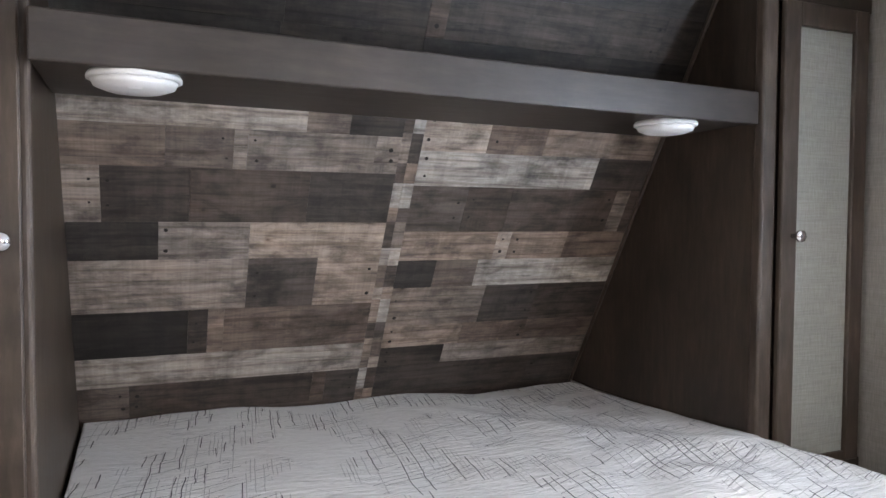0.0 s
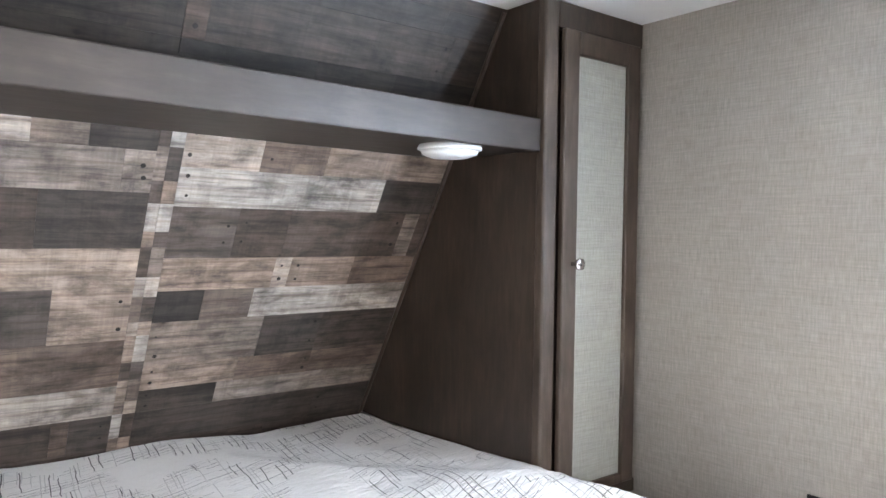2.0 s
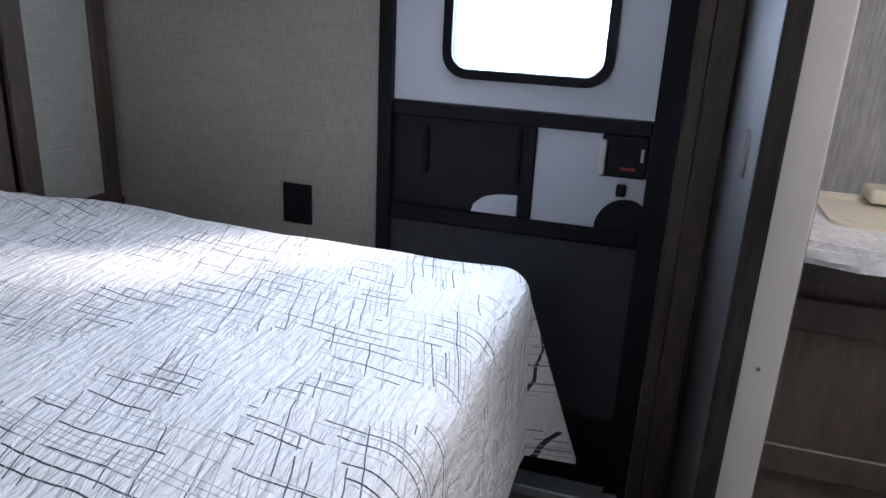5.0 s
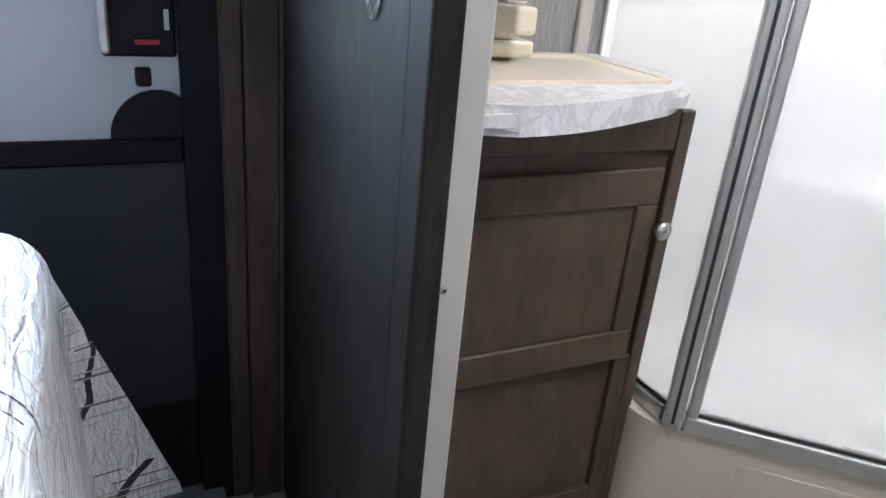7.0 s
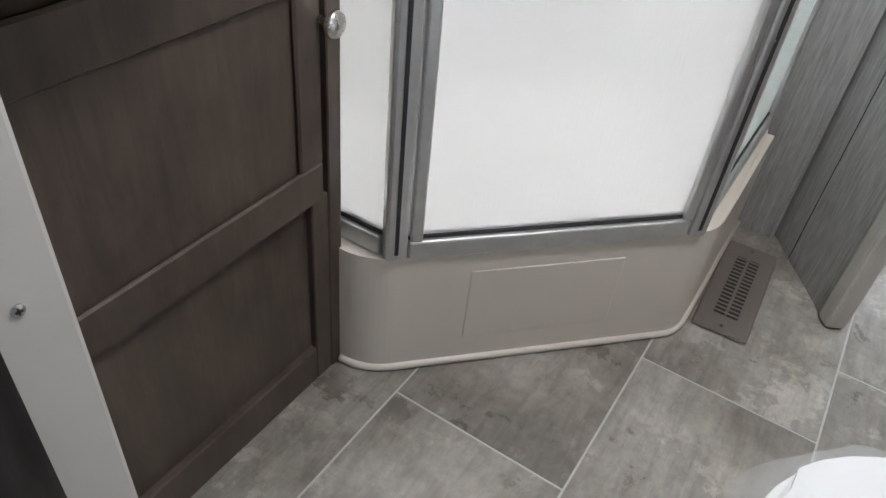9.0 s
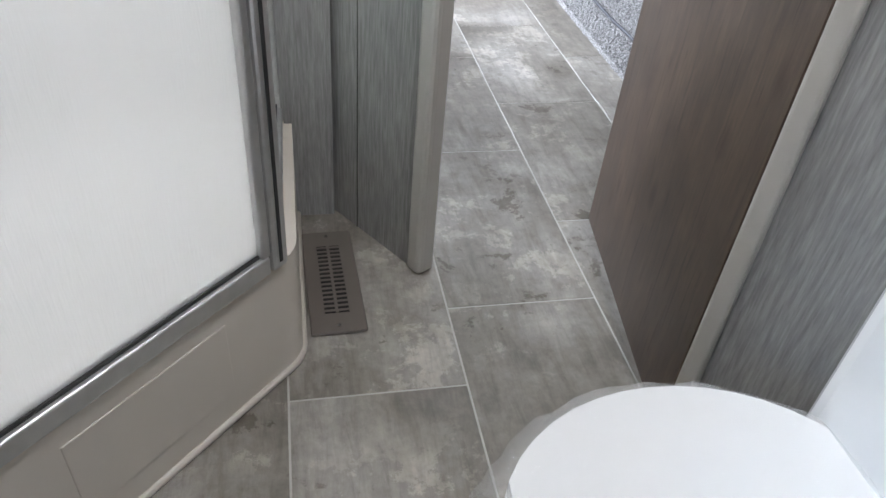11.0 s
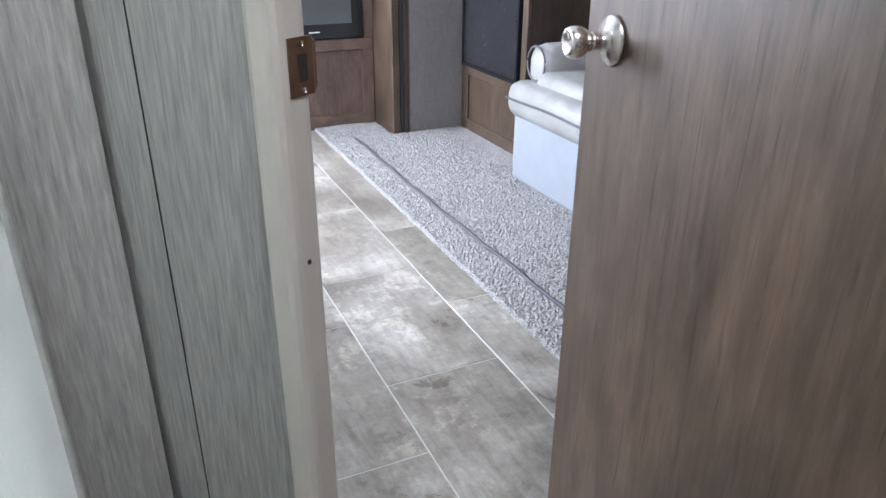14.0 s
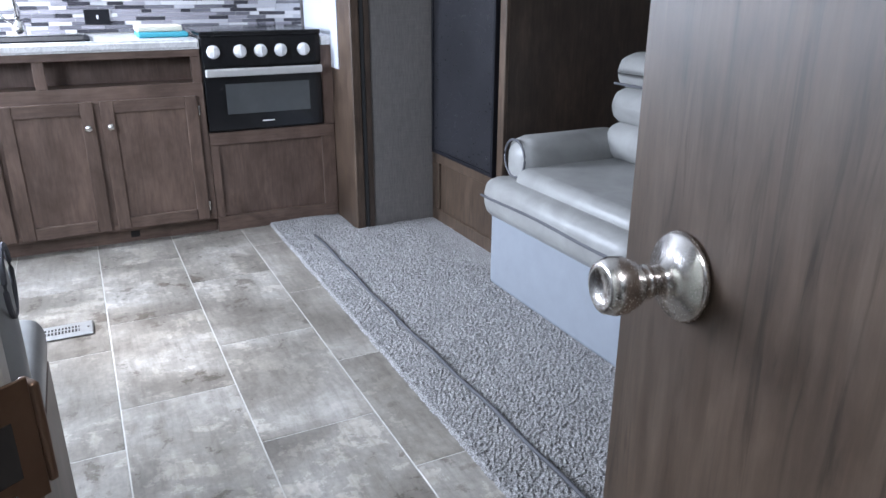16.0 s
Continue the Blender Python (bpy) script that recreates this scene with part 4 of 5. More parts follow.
def shower():
    t = thing("shower", "corner shower with a beige pan and aluminium-framed rain glass", "shower", (1.55, -1.45, 0))
    def corner(p, q, r, cut, k=9):
        """Points of a rounded corner at q, on the way from p to r."""
        a, b = q + (p - q).normalized() * cut, q + (r - q).normalized() * cut
        return [tuple((a * (1 - u) ** 2 + q * 2 * u * (1 - u) + b * u * u)) for u in (i / k for i in range(k + 1))]

    c0, c1, c2, c3 = Vector((XR - 0.003, -0.968)), Vector((1.537, -0.968)), Vector((1.107, -1.418)), Vector((1.107, YS + 0.003))
    edge = [tuple(c0)] + corner(c0, c1, c2, 0.05) + corner(c1, c2, c3, 0.035) + [tuple(c3), (XR - 0.003, YS + 0.003)]
    pan = prism(edge, 0.006, 0.264)
    es = [e for e in pan.edges if min(e.verts[0].co.z, e.verts[1].co.z) > 0.26]
    bmesh.ops.bevel(pan, geom=es, offset=0.016, segments=4, affect="EDGES")
    p = part("pan", pan, SHOWER_BEIGE, t, "beige moulded shower pan")
    bead = [(x, y, 0.008) for x, y in edge[1:-1]]
    part("caulk_bead", tube(bead, 0.008), SHOWER_BEIGE, t, "", True)
    d = (P2 - P1).normalized()
    nrm = Vector((d.y, -d.x, 0))
    if nrm.x > 0:
        nrm = -nrm
    q1, q2 = P1 + d * 0.130 + nrm * 0.0052, P1 + d * 0.410 + nrm * 0.0045
    part("access_panel", bar(q1, q2, 0.066, 0.222, 0.006, 0.002), SHOWER_BEIGE, t)
    for a, w in ((P1, 0.036), (P2, 0.034)):
        post = part("corner_post", bar(a - d * w / 2, a + d * w / 2, 0.265, 1.80, 0.034, 0.006), ALU, t)
        part("groove", bar(a - d * 0.003 + nrm * 0.0165, a + d * 0.003 + nrm * 0.0165, 0.28, 1.80, 0.004, 0), RUBBER, post)
    part("corner_post", bar(P3 - Vector((0.012, 0, 0)), P3 + Vector((0.012, 0, 0)), 0.265, 1.80, 0.03, 0.004), ALU, t)
    for a, b, name in ((P0, P1, "side_pane"), (P1, P2, "door_pane"), (P2, P3, "side_pane")):
        e = (b - a).normalized()
        s0, s1 = a + e * 0.02, b - e * 0.02
        part(name, bar(s0, s1, 0.300, 1.76, 0.005, 0), AQUA_GLASS if a is P2 else RAIN_GLASS, t, "pale aqua glass" if a is P2 else "milky rain-pattern glass")
        part("bottom_track", bar(s0, s1, 0.265, 0.300, 0.03, 0.004), ALU, t)
        part("seal", bar(s0, s1, 0.300, 0.306, 0.012, 0), RUBBER, t)
        part("top_track", bar(s0, s1, 1.76, 1.80, 0.03, 0.004), ALU, t)
    part("door_stile", bar(P1 + d * 0.022 + nrm * 0.004, P1 + d * 0.042 + nrm * 0.004, 0.300, 1.76, 0.022, 0.004), ALU, t)
    part("door_stile", bar(P2 - d * 0.035 + nrm * 0.004, P2 - d * 0.018 + nrm * 0.004, 0.300, 1.76, 0.022, 0.004), ALU, t)
    part("surround", boxes((XR - 0.012, XR - 0.004, YS + 0.004, -0.99, 0.264, 1.95), (1.17, XR - 0.012, YS + 0.004, YS + 0.012, 0.264, 1.95)), SHOWER_WHITE, t, "white moulded shower surround")
    part("shower_floor", prism([(XR - 0.014, -1.02), (1.50, -1.06), (1.18, -1.395), (1.175, YS + 0.014), (XR - 0.014, YS + 0.014)], 0.2645, 0.268), SHOWER_WHITE, t)
    seat = prism([(XR - 0.014, YS + 0.014), (XR - 0.32, YS + 0.014), (XR - 0.28, YS + 0.20), (XR - 0.014, YS + 0.34)], 0.265, 0.62)
    part("corner_seat", seat, SHOWER_WHITE, t)
    return t


shower()
bo = thing("wall_outlet", "black outlet on the grey wall above the vanity", "outlet", (XR, -0.69, 1.1))
part("cover_plate", boxes((XR - 0.007, XR - 0.0005, -0.735, -0.655, 1.055, 1.17), bevel=0.002), BLACK_PLASTIC, bo)
part("outlet_face", boxes((XR - 0.011, XR - 0.007, -0.718, -0.672, 1.075, 1.15), bevel=0.002), BLACK_FRAME, bo)
structure("trim_shower_wall", boxes((XR - 0.014, XR - 0.0005, -0.955, -0.925, 0.0, 1.95), bevel=0.003), JAMB, "beige vinyl strip where the shower meets the wall", "trim")


def floor_vent(name, label, x, y, w, l, turn, material):
    """A floor register: plate with rows of open slots between louvres."""
    t = thing(name, label, "vent", (x, y, 0.003))
    m = pose(x, y, 0.003, 0, 0, turn)

    def put(nm, bm, mt, parent):
        bmesh.ops.transform(bm, matrix=m, verts=bm.verts)
        return part(nm, bm, mt, parent)

    put("plate", boxes((-w / 2, w / 2, -l / 2, l / 2, 0, 0.006), bevel=0.003), material, t)
    iw, il = w * 0.44, l * 0.66
    put("grille_opening", boxes((-iw / 2, iw / 2, -il / 2, il / 2, 0.0055, 0.0068)), DARK_VOID, t)
    put("grille_spine", boxes((-0.003, 0.003, -il / 2, il / 2, 0.006, 0.0085)), material, t)
    for k in range(16):
        yy = -il / 2 + il * (k + 0.5) / 16
        put("louvre", boxes((-iw / 2, iw / 2, yy - il / 80, yy + il / 80, 0.006, 0.008)), material, t)
    for k in (-1, 1):
        put("screw", lathe([(0.004, 0.006), (0.004, 0.0075), (0, 0.008)], 10, pose(0, k * l * 0.44, 0)), STEEL, t)
    return t


floor_vent("floor_vent", "brown metal floor register beside the shower", 1.041, -1.634, 0.112, 0.325, 2, VENT_BROWN)

# doorway to the living room
jl = structure("trim_door_jamb_latch", slab(S_J + 0.0005, 0.303, -0.036, 0.012, 0, 1.92, 0.013), JAMB, "rounded beige vinyl door jamb with a bronze strike plate", "trim")
strike = part("strike_plate", slab(0.3032, 0.3052, -0.036, -0.002, 0.948, 1.004, 0.0008), BRASS, jl, "bronze strike plate")
part("latch_hole", slab(0.3053, 0.3057, -0.026, -0.014, 0.962, 0.988), DARK_VOID, strike)
part("strike_lip", slab(0.294, 0.3052, -0.041, -0.0362, 0.952, 1.0, 0.002), BRASS, strike)
for zs in (0.954, 0.998):
    part("screw", slab(0.3052, 0.3058, -0.022, -0.017, zs - 0.0025, zs + 0.0025, 0.001), STEEL, strike)
part("jamb_screw", slab(0.303, 0.3037, -0.012, -0.007, 0.77, 0.775, 0.001), DARK_VOID, jl)
structure("trim_door_jamb_hinge", slab(0.9125, S_H - 0.0005, -0.036, 0.002, 0, 1.92, 0.002), JAMB, "beige vinyl door jamb", "trim")
structure("trim_door_casing_hinge", slab(0.892, 0.9215, 0.0025, 0.016, 0, 1.96, 0.006), JAMB, "beige vinyl door casing", "trim")
structure("trim_wall_joint", slab(0.0765, 0.0785, 0.0004, 0.0012, 0, ZC), DARK_VOID, "dark joint in the papered bath wall", "trim")


def bath_door():
    t = tagged(thing("door_3", "grey brown wooden bath door standing open with a nickel knob", "door", tuple(along(S_H - 0.02, -0.03))), kind="structure")
    h = along(0.91, -0.025)
    f = Vector((0.404, -1.730, 0))
    d = (f - h)
    w = d.length
    m = Matrix.Translation((h.x, h.y, 0)) @ Matrix.Rotation(math.atan2(d.y, d.x), 4, "Z")

    def put(nm, bm, mt, parent, label="", smooth=False):
        bmesh.ops.transform(bm, matrix=m, verts=bm.verts)
        return part(nm, bm, mt, parent, label, smooth)

    leaf = put("door_leaf", boxes((0, w, 0, 0.034, 0.055, 1.90), bevel=0.002), WOOD_DOOR, t)
    put("hinge_shadow", boxes((-0.012, 0, 0.004, 0.03, 0.012, 1.90)), DARK_VOID, t)
    prof = [(0.032, 0), (0.0335, 0.003), (0.031, 0.007), (0.018, 0.012), (0.0105, 0.018), (0.0105, 0.026), (0.0125, 0.03), (0.0125, 0.033), (0.0105, 0.035), (0.017, 0.042), (0.0205, 0.05), (0.021, 0.058), (0.0185, 0.066), (0.014, 0.0675), (0.011, 0.065), (0.0, 0.064)]
    prof = [(0.9 * r, 0.9 * z) for r, z in prof]
    for sgn, off in ((-90, 0.034), (90, 0.0)):
        k = put("knob", lathe(prof, 36, pose(w - 0.068, off, 0.974, sgn)), NICKEL, t, "satin nickel door knob", True)
    put("knob_screw", lathe([(0.004, 0), (0.004, 0.002), (0, 0.0025)], 12, pose(w - 0.074, 0.040, 0.955, -90)), DARK_VOID, t)
    return t


bath_door()


def toilet():
    t = thing("toilet", "white plastic toilet still wrapped in clear film", "toilet", (0.66, -0.80, 0))
    cx, cy = 0.722, -0.772
    def oval(a, b, k=40):
        return [(cx + a * math.cos(2 * math.pi * i / k), cy + b * math.sin(2 * math.pi * i / k)) for i in range(k)]
    bm = bmesh.new()
    rings = []
    for a, b, z in ((0.12, 0.11, 0.0), (0.12, 0.11, 0.05), (0.10, 0.09, 0.16), (0.14, 0.12, 0.28), (0.20, 0.165, 0.36), (0.205, 0.17, 0.385)):
        rings.append([bm.verts.new((x, y, z)) for x, y in oval(a, b)])
    for p, q in zip(rings, rings[1:]):
        for i in range(40):
            bm.faces.new((p[i], p[(i + 1) % 40], q[(i + 1) % 40], q[i]))
    bm.faces.new(rings[0]), bm.faces.new(rings[-1])
    part("bowl", bm, TOILET_WHITE, t, "", True)
    lid = prism(oval(0.212, 0.176), 0.388, 0.418)
    es = [e for e in lid.edges if min(e.verts[0].co.z, e.verts[1].co.z) > 0.41]
    bmesh.ops.bevel(lid, geom=es, offset=0.012, segments=3, affect="EDGES")
    part("lid", lid, TOILET_WHITE, t)
    part("tank", boxes((0.42, 0.545, -0.915, -0.61, 0.30, 0.62), bevel=0.03, seg=3), TOILET_WHITE, t)
    film = bmesh.new()
    rows = []
    for k, (e, z) in enumerate(((0.0, 0.424), (0.45, 0.426), (0.8, 0.424), (0.97, 0.424), (1.05, 0.41), (1.12, 0.37), (1.10, 0.31), (1.16, 0.28))):
        row = []
        for i in range(72):
            a = 2 * math.pi * i / 72
            p = Vector((math.cos(a), math.sin(a), k * 0.7))
            w = 1 + (0.05 * noise.noise(p * 5) + 0.03 * noise.noise(p * 13)) * (1.0 if k > 2 else 0.3)
            row.append(film.verts.new((cx + 0.214 * e * w * math.cos(a) + 0.0001 * i, cy + 0.18 * e * w * math.sin(a), z + (0.006 * noise.noise(p * 7 + Vector((e, 0, 3))) if k else 0.0))))
        rows.append(row)
    for p, q in zip(rows, rows[1:]):
        for i in range(72):
            film.faces.new((p[i], p[(i + 1) % 72], q[(i + 1) % 72], q[i]))
    part("wrapping_film", film, FILM, t, "crumpled clear plastic film")
    return t


toilet()

# ---- living room ----
def shaker(name, x0, x1, z0, z1, y, parent, knob_x=None, label=""):
    """A framed cabinet door facing +y: recessed panel, two stiles, two rails."""
    w = 0.055
    d = part(name, boxes((x0 + 0.02, x1 - 0.02, y, y + 0.008, z0 + 0.02, z1 - 0.02)), WOOD_CABINET, parent, label)
    for a, b in ((x0, x0 + w), (x1 - w, x1)):
        part("stile", boxes((a, b, y, y + 0.02, z0, z1), bevel=0.003), WOOD_CABINET, d)
    for a, b in ((z0, z0 + w), (z1 - w, z1)):
        part("rail", boxes((x0 + w, x1 - w, y, y + 0.02, a, b), bevel=0.003), WOOD_RAIL, d)
    if knob_x is not None:
        part("knob", lathe([(0.006, 0), (0.006, 0.012), (0.013, 0.018), (0.016, 0.025), (0.012, 0.031), (0, 0.033)], 20, pose(knob_x, y + 0.02, z1 - 0.11, -90)), NICKEL, d, "satin nickel knob", True)
    return d


YK = -4.86                                # cabinet faces


def kitchen():
    t = thing("kitchen_cabinet", "brown wooden base cabinet with two doors and open drawer slots", "cabinet", (0.8, -5.1, 0))
    part("carcass", boxes((0.262, 1.885, YR + 0.005, YK - 0.16, 0.0, 0.875)), WOOD_CABINET, t)
    part("toe_board", boxes((0.262, 1.885, YK - 0.16, YK - 0.045, 0.0, 0.07)), WOOD_RAIL, t)
    part("toe_vent", boxes((0.62, 0.66, YK - 0.0449, YK - 0.044, 0.02, 0.05)), DARK_VOID, t)
    for z0, z1 in ((0.07, 0.10), (0.655, 0.73), (0.845, 0.876)):
        part("frame_rail", boxes((0.262, 1.885, YK - 0.02, YK, z0, z1), bevel=0.002), WOOD_RAIL, t)
    for x0, x1 in ((0.262, 0.315), (0.70, 0.745), (1.085, 1.14), (1.5, 1.56), (1.84, 1.885)):
        part("frame_stile", boxes((x0, x1, YK - 0.02, YK - 0.0005, 0.10, 0.655), bevel=0.002), WOOD_CABINET, t)
    for x0, x1 in ((0.262, 0.305), (0.895, 0.94), (1.5, 1.56)):
        part("frame_stile", boxes((x0, x1, YK - 0.02, YK - 0.0005, 0.73, 0.845), bevel=0.002), WOOD_CABINET, t)
    part("slot_bottom", boxes((0.262, 1.885, YK - 0.16, YK - 0.02, 0.70, 0.728)), WOOD_RAIL, t)
    shaker("door", 0.298, 0.708, 0.082, 0.672, YK, t, 0.675)
    shaker("door", 0.735, 1.10, 0.082, 0.672, YK, t, 0.765)
    shaker("door", 1.12, 1.50, 0.082, 0.672, YK, t, 1.46)
    for z0 in (0.12, 0.58):
        part("hinge", boxes((0.288, 0.298, YK, YK + 0.012, z0, z0 + 0.045), bevel=0.002), NICKEL, t)
    r = thing("range_cabinet", "brown wooden cabinet under the range with one plain framed panel", "cabinet", (-0.05, -5.1, 0))
    part("carcass", boxes((-0.383, 0.26, YR + 0.005, YK - 0.03, 0.0, 0.49)), WOOD_CABINET, r)
    part("panel", boxes((-0.29, 0.225, YK - 0.028, YK - 0.018, 0.06, 0.44)), WOOD_CABINET, r)
    for z0, z1 in ((0.0, 0.075), (0.43, 0.49)):
        part("frame_rail", boxes((-0.357, 0.26, YK - 0.028, YK, z0, z1), bevel=0.002), WOOD_RAIL, r)
    for x0, x1, z1 in ((-0.357, -0.29, 0.43), (0.222, 0.26, 0.43)):
        part("frame_stile", boxes((x0, x1, YK - 0.028, YK - 0.0005, 0.075, z1), bevel=0.002), WOOD_CABINET, r)
    part("side_filler", boxes((-0.383, -0.305, YR + 0.005, YK, 0.492, 0.875)), WOOD_CABINET, r)
    c = thing("countertop", "white marble laminate kitchen countertop", "countertop", (0.8, -5.1, 0.877))
    bm = boxes((0.262, 1.89, YR + 0.003, YK + 0.02, 0.8775, 0.92))
    es = [e for e in bm.edges if min(e.verts[0].co.y, e.verts[1].co.y) > YK]
    bmesh.ops.bevel(bm, geom=es, offset=0.01, segments=3, affect="EDGES")
    part("slab", bm, MARBLE, c)
    part("slab_end", boxes((-0.383, -0.305, YR + 0.003, YK + 0.012, 0.8775, 0.918), bevel=0.003), MARBLE, c)
    s = thing("kitchen_sink", "black framed kitchen sink set in the countertop", "sink", (0.95, -5.1, 0.92))
    part("rim", ring(shift(rounded(0.56, 0.38, 0.03), 0.98, -5.10), shift(rounded(0.52, 0.34, 0.03), 0.98, -5.10), 0.9205, 0.927, "z"), BLACK_PLASTIC, s)
    part("basin", prism(shift(rounded(0.525, 0.345, 0.03), 0.98, -5.10), 0.9205, 0.923), DARK_VOID, s)
    f = thing("kitchen_faucet", "tall brushed steel kitchen faucet", "faucet", (0.98, -5.33, 0.92))
    part("base", lathe([(0.028, 0), (0.028, 0.05), (0.02, 0.06), (0.02, 0.07)], 20, pose(0.98, -5.33, 0.92)), STEEL, f, "", True)
    part("neck", tube([(0.98, -5.33 + 0.09 * (1 - math.cos(a)), 1.27 + 0.09 * math.sin(a)) for a in (math.pi * k / 12 for k in range(11))][::-1] + [(0.98, -5.33, 1.2), (0.98, -5.33, 0.98)], 0.011), STEEL, f, "", True)
    part("handle", tube([(0.98, -5.33, 0.965), (1.03, -5.32, 1.0), (1.07, -5.31, 1.05)], 0.006), STEEL, f, "", True)


kitchen()


def range_oven():
    t = thing("range_oven", "black gas range with five white knobs and a silver handle", "oven", (-0.02, -5.1, 0.49))
    x0, x1 = -0.30, 0.257
    part("body", boxes((x0, x1, YR + 0.06, YK - 0.002, 0.492, 0.93), bevel=0.004), BLACK_GLASS, t)
    part("cooktop", boxes((x0 - 0.003, x1 + 0.003, YR + 0.05, YK + 0.022, 0.93, 0.952), bevel=0.005, seg=2), BLACK_GLASS, t, "black glass range cover")
    panel = part("control_panel", boxes((x0, x1, YK - 0.002, YK + 0.02, 0.795, 0.93), bevel=0.004), BLACK_GLASS, t)
    for k, x in enumerate((0.205, 0.085, -0.01, -0.105, -0.215)):
        kn = part("knob", lathe([(0.030, 0), (0.030, 0.006), (0.027, 0.008), (0.025, 0.024), (0.022, 0.027), (0, 0.0275)], 28, pose(x, YK + 0.02, 0.862, -90)), LIGHT_LENS, panel, "white round knob", True)
        part("pointer", boxes((x - 0.0035, x + 0.0035, YK + 0.047, YK + 0.05, 0.84, 0.884), bevel=0.001), LIGHT_LENS, panel)
    door = part("door", boxes((x0, x1, YK - 0.002, YK + 0.014, 0.50, 0.785), bevel=0.004), BLACK_GLASS, t)
    part("door_glass", boxes((-0.235, 0.165, YK + 0.0142, YK + 0.0165, 0.575, 0.715), bevel=0.0005), OVEN_GLASS, door, "dark oven window")
    part("handle", boxes((x0 + 0.004, x1 - 0.004, YK + 0.03, YK + 0.052, 0.752, 0.788), bevel=0.007, seg=2), BRIGHT_ALU, door, "silver oven handle")
    for x in (x0 + 0.02, x1 - 0.02):
        part("handle_mount", boxes((x - 0.012, x + 0.012, YK + 0.014, YK + 0.032, 0.757, 0.783), bevel=0.002), STEEL, door)
    part("name_bar", boxes((-0.055, 0.005, YK + 0.0142, YK + 0.0152, 0.532, 0.538)), LIGHT_LENS, door)


range_oven()
bs = thing("backsplash", "glass mosaic backsplash in white, grey and lilac strips", "tile", (0.7, YR, 0.92))
rnd = random.Random(5)
bm = bmesh.new()
z = 0.925
while z < 1.36:
    x = -0.38 - rnd.random() * 0.1
    while x < 1.88:
        w = rnd.choice((0.05, 0.075, 0.10, 0.14))
        box(bm, max(x, -0.382), min(x + w - 0.002, 1.885), YR + 0.004, YR + 0.0105 + rnd.random() * 0.0015, z, z + 0.0165)
        x += w
    z += 0.0185
tagged(part("mosaic", bm, MOSAIC, bs), kind="stuff")
part("grout_bed", boxes((-0.384, 1.89, YR + 0.001, YR + 0.006, 0.921, 1.38)), GROUT, bs)
ko = thing("wall_outlet", "black outlet on the mosaic backsplash", "outlet", (0.64, YR, 1.02))
part("cover_plate", boxes((0.585, 0.70, YR + 0.0125, YR + 0.018, 0.965, 1.035), bevel=0.002), BLACK_PLASTIC, ko)
part("outlet_slot", boxes((0.637, 0.645, YR + 0.018, YR + 0.019, 0.99, 1.008)), LIGHT_LENS, ko)
tw = thing("folded_cloth", "folded teal cloth with a cream pack on the countertop", "cloth", (0.38, -5.1, 0.92))
part("cloth", boxes((0.28, 0.50, -5.2, -5.0, 0.9215, 0.945), bevel=0.008, seg=3), TEAL, tw)
part("pack", boxes((0.30, 0.50, -5.22, -5.04, 0.9455, 0.972), bevel=0.006, seg=2), CREAM_PACK, tw, "cream paper pack")

# slide-out: end trim, refrigerator, cabinet side
structure("trim_slide_post", boxes((-0.402, -0.358, -4.858, -4.565, 0.0, ZC), bevel=0.004), WOOD_DOOR, "grey brown wooden post at the slide-out", "trim")
structure("trim_slide_seal", boxes((-0.425, -0.402, -4.584, -4.572, 0.0, ZC), bevel=0.003), RUBBER, "dark seal strip at the slide-out", "trim")
structure("trim_slide_strip", boxes((-0.455, -0.425, -4.584, -4.576, 0.0, ZC), bevel=0.003), WOOD_TRIM, "narrow wooden strip at the slide-out", "trim")
structure("trim_post_cap", boxes((-0.358, -0.353, -4.85, -4.74, 0.77, ZC), bevel=0.001), WHITE_PANEL, "white strip on the slide-out post", "trim")


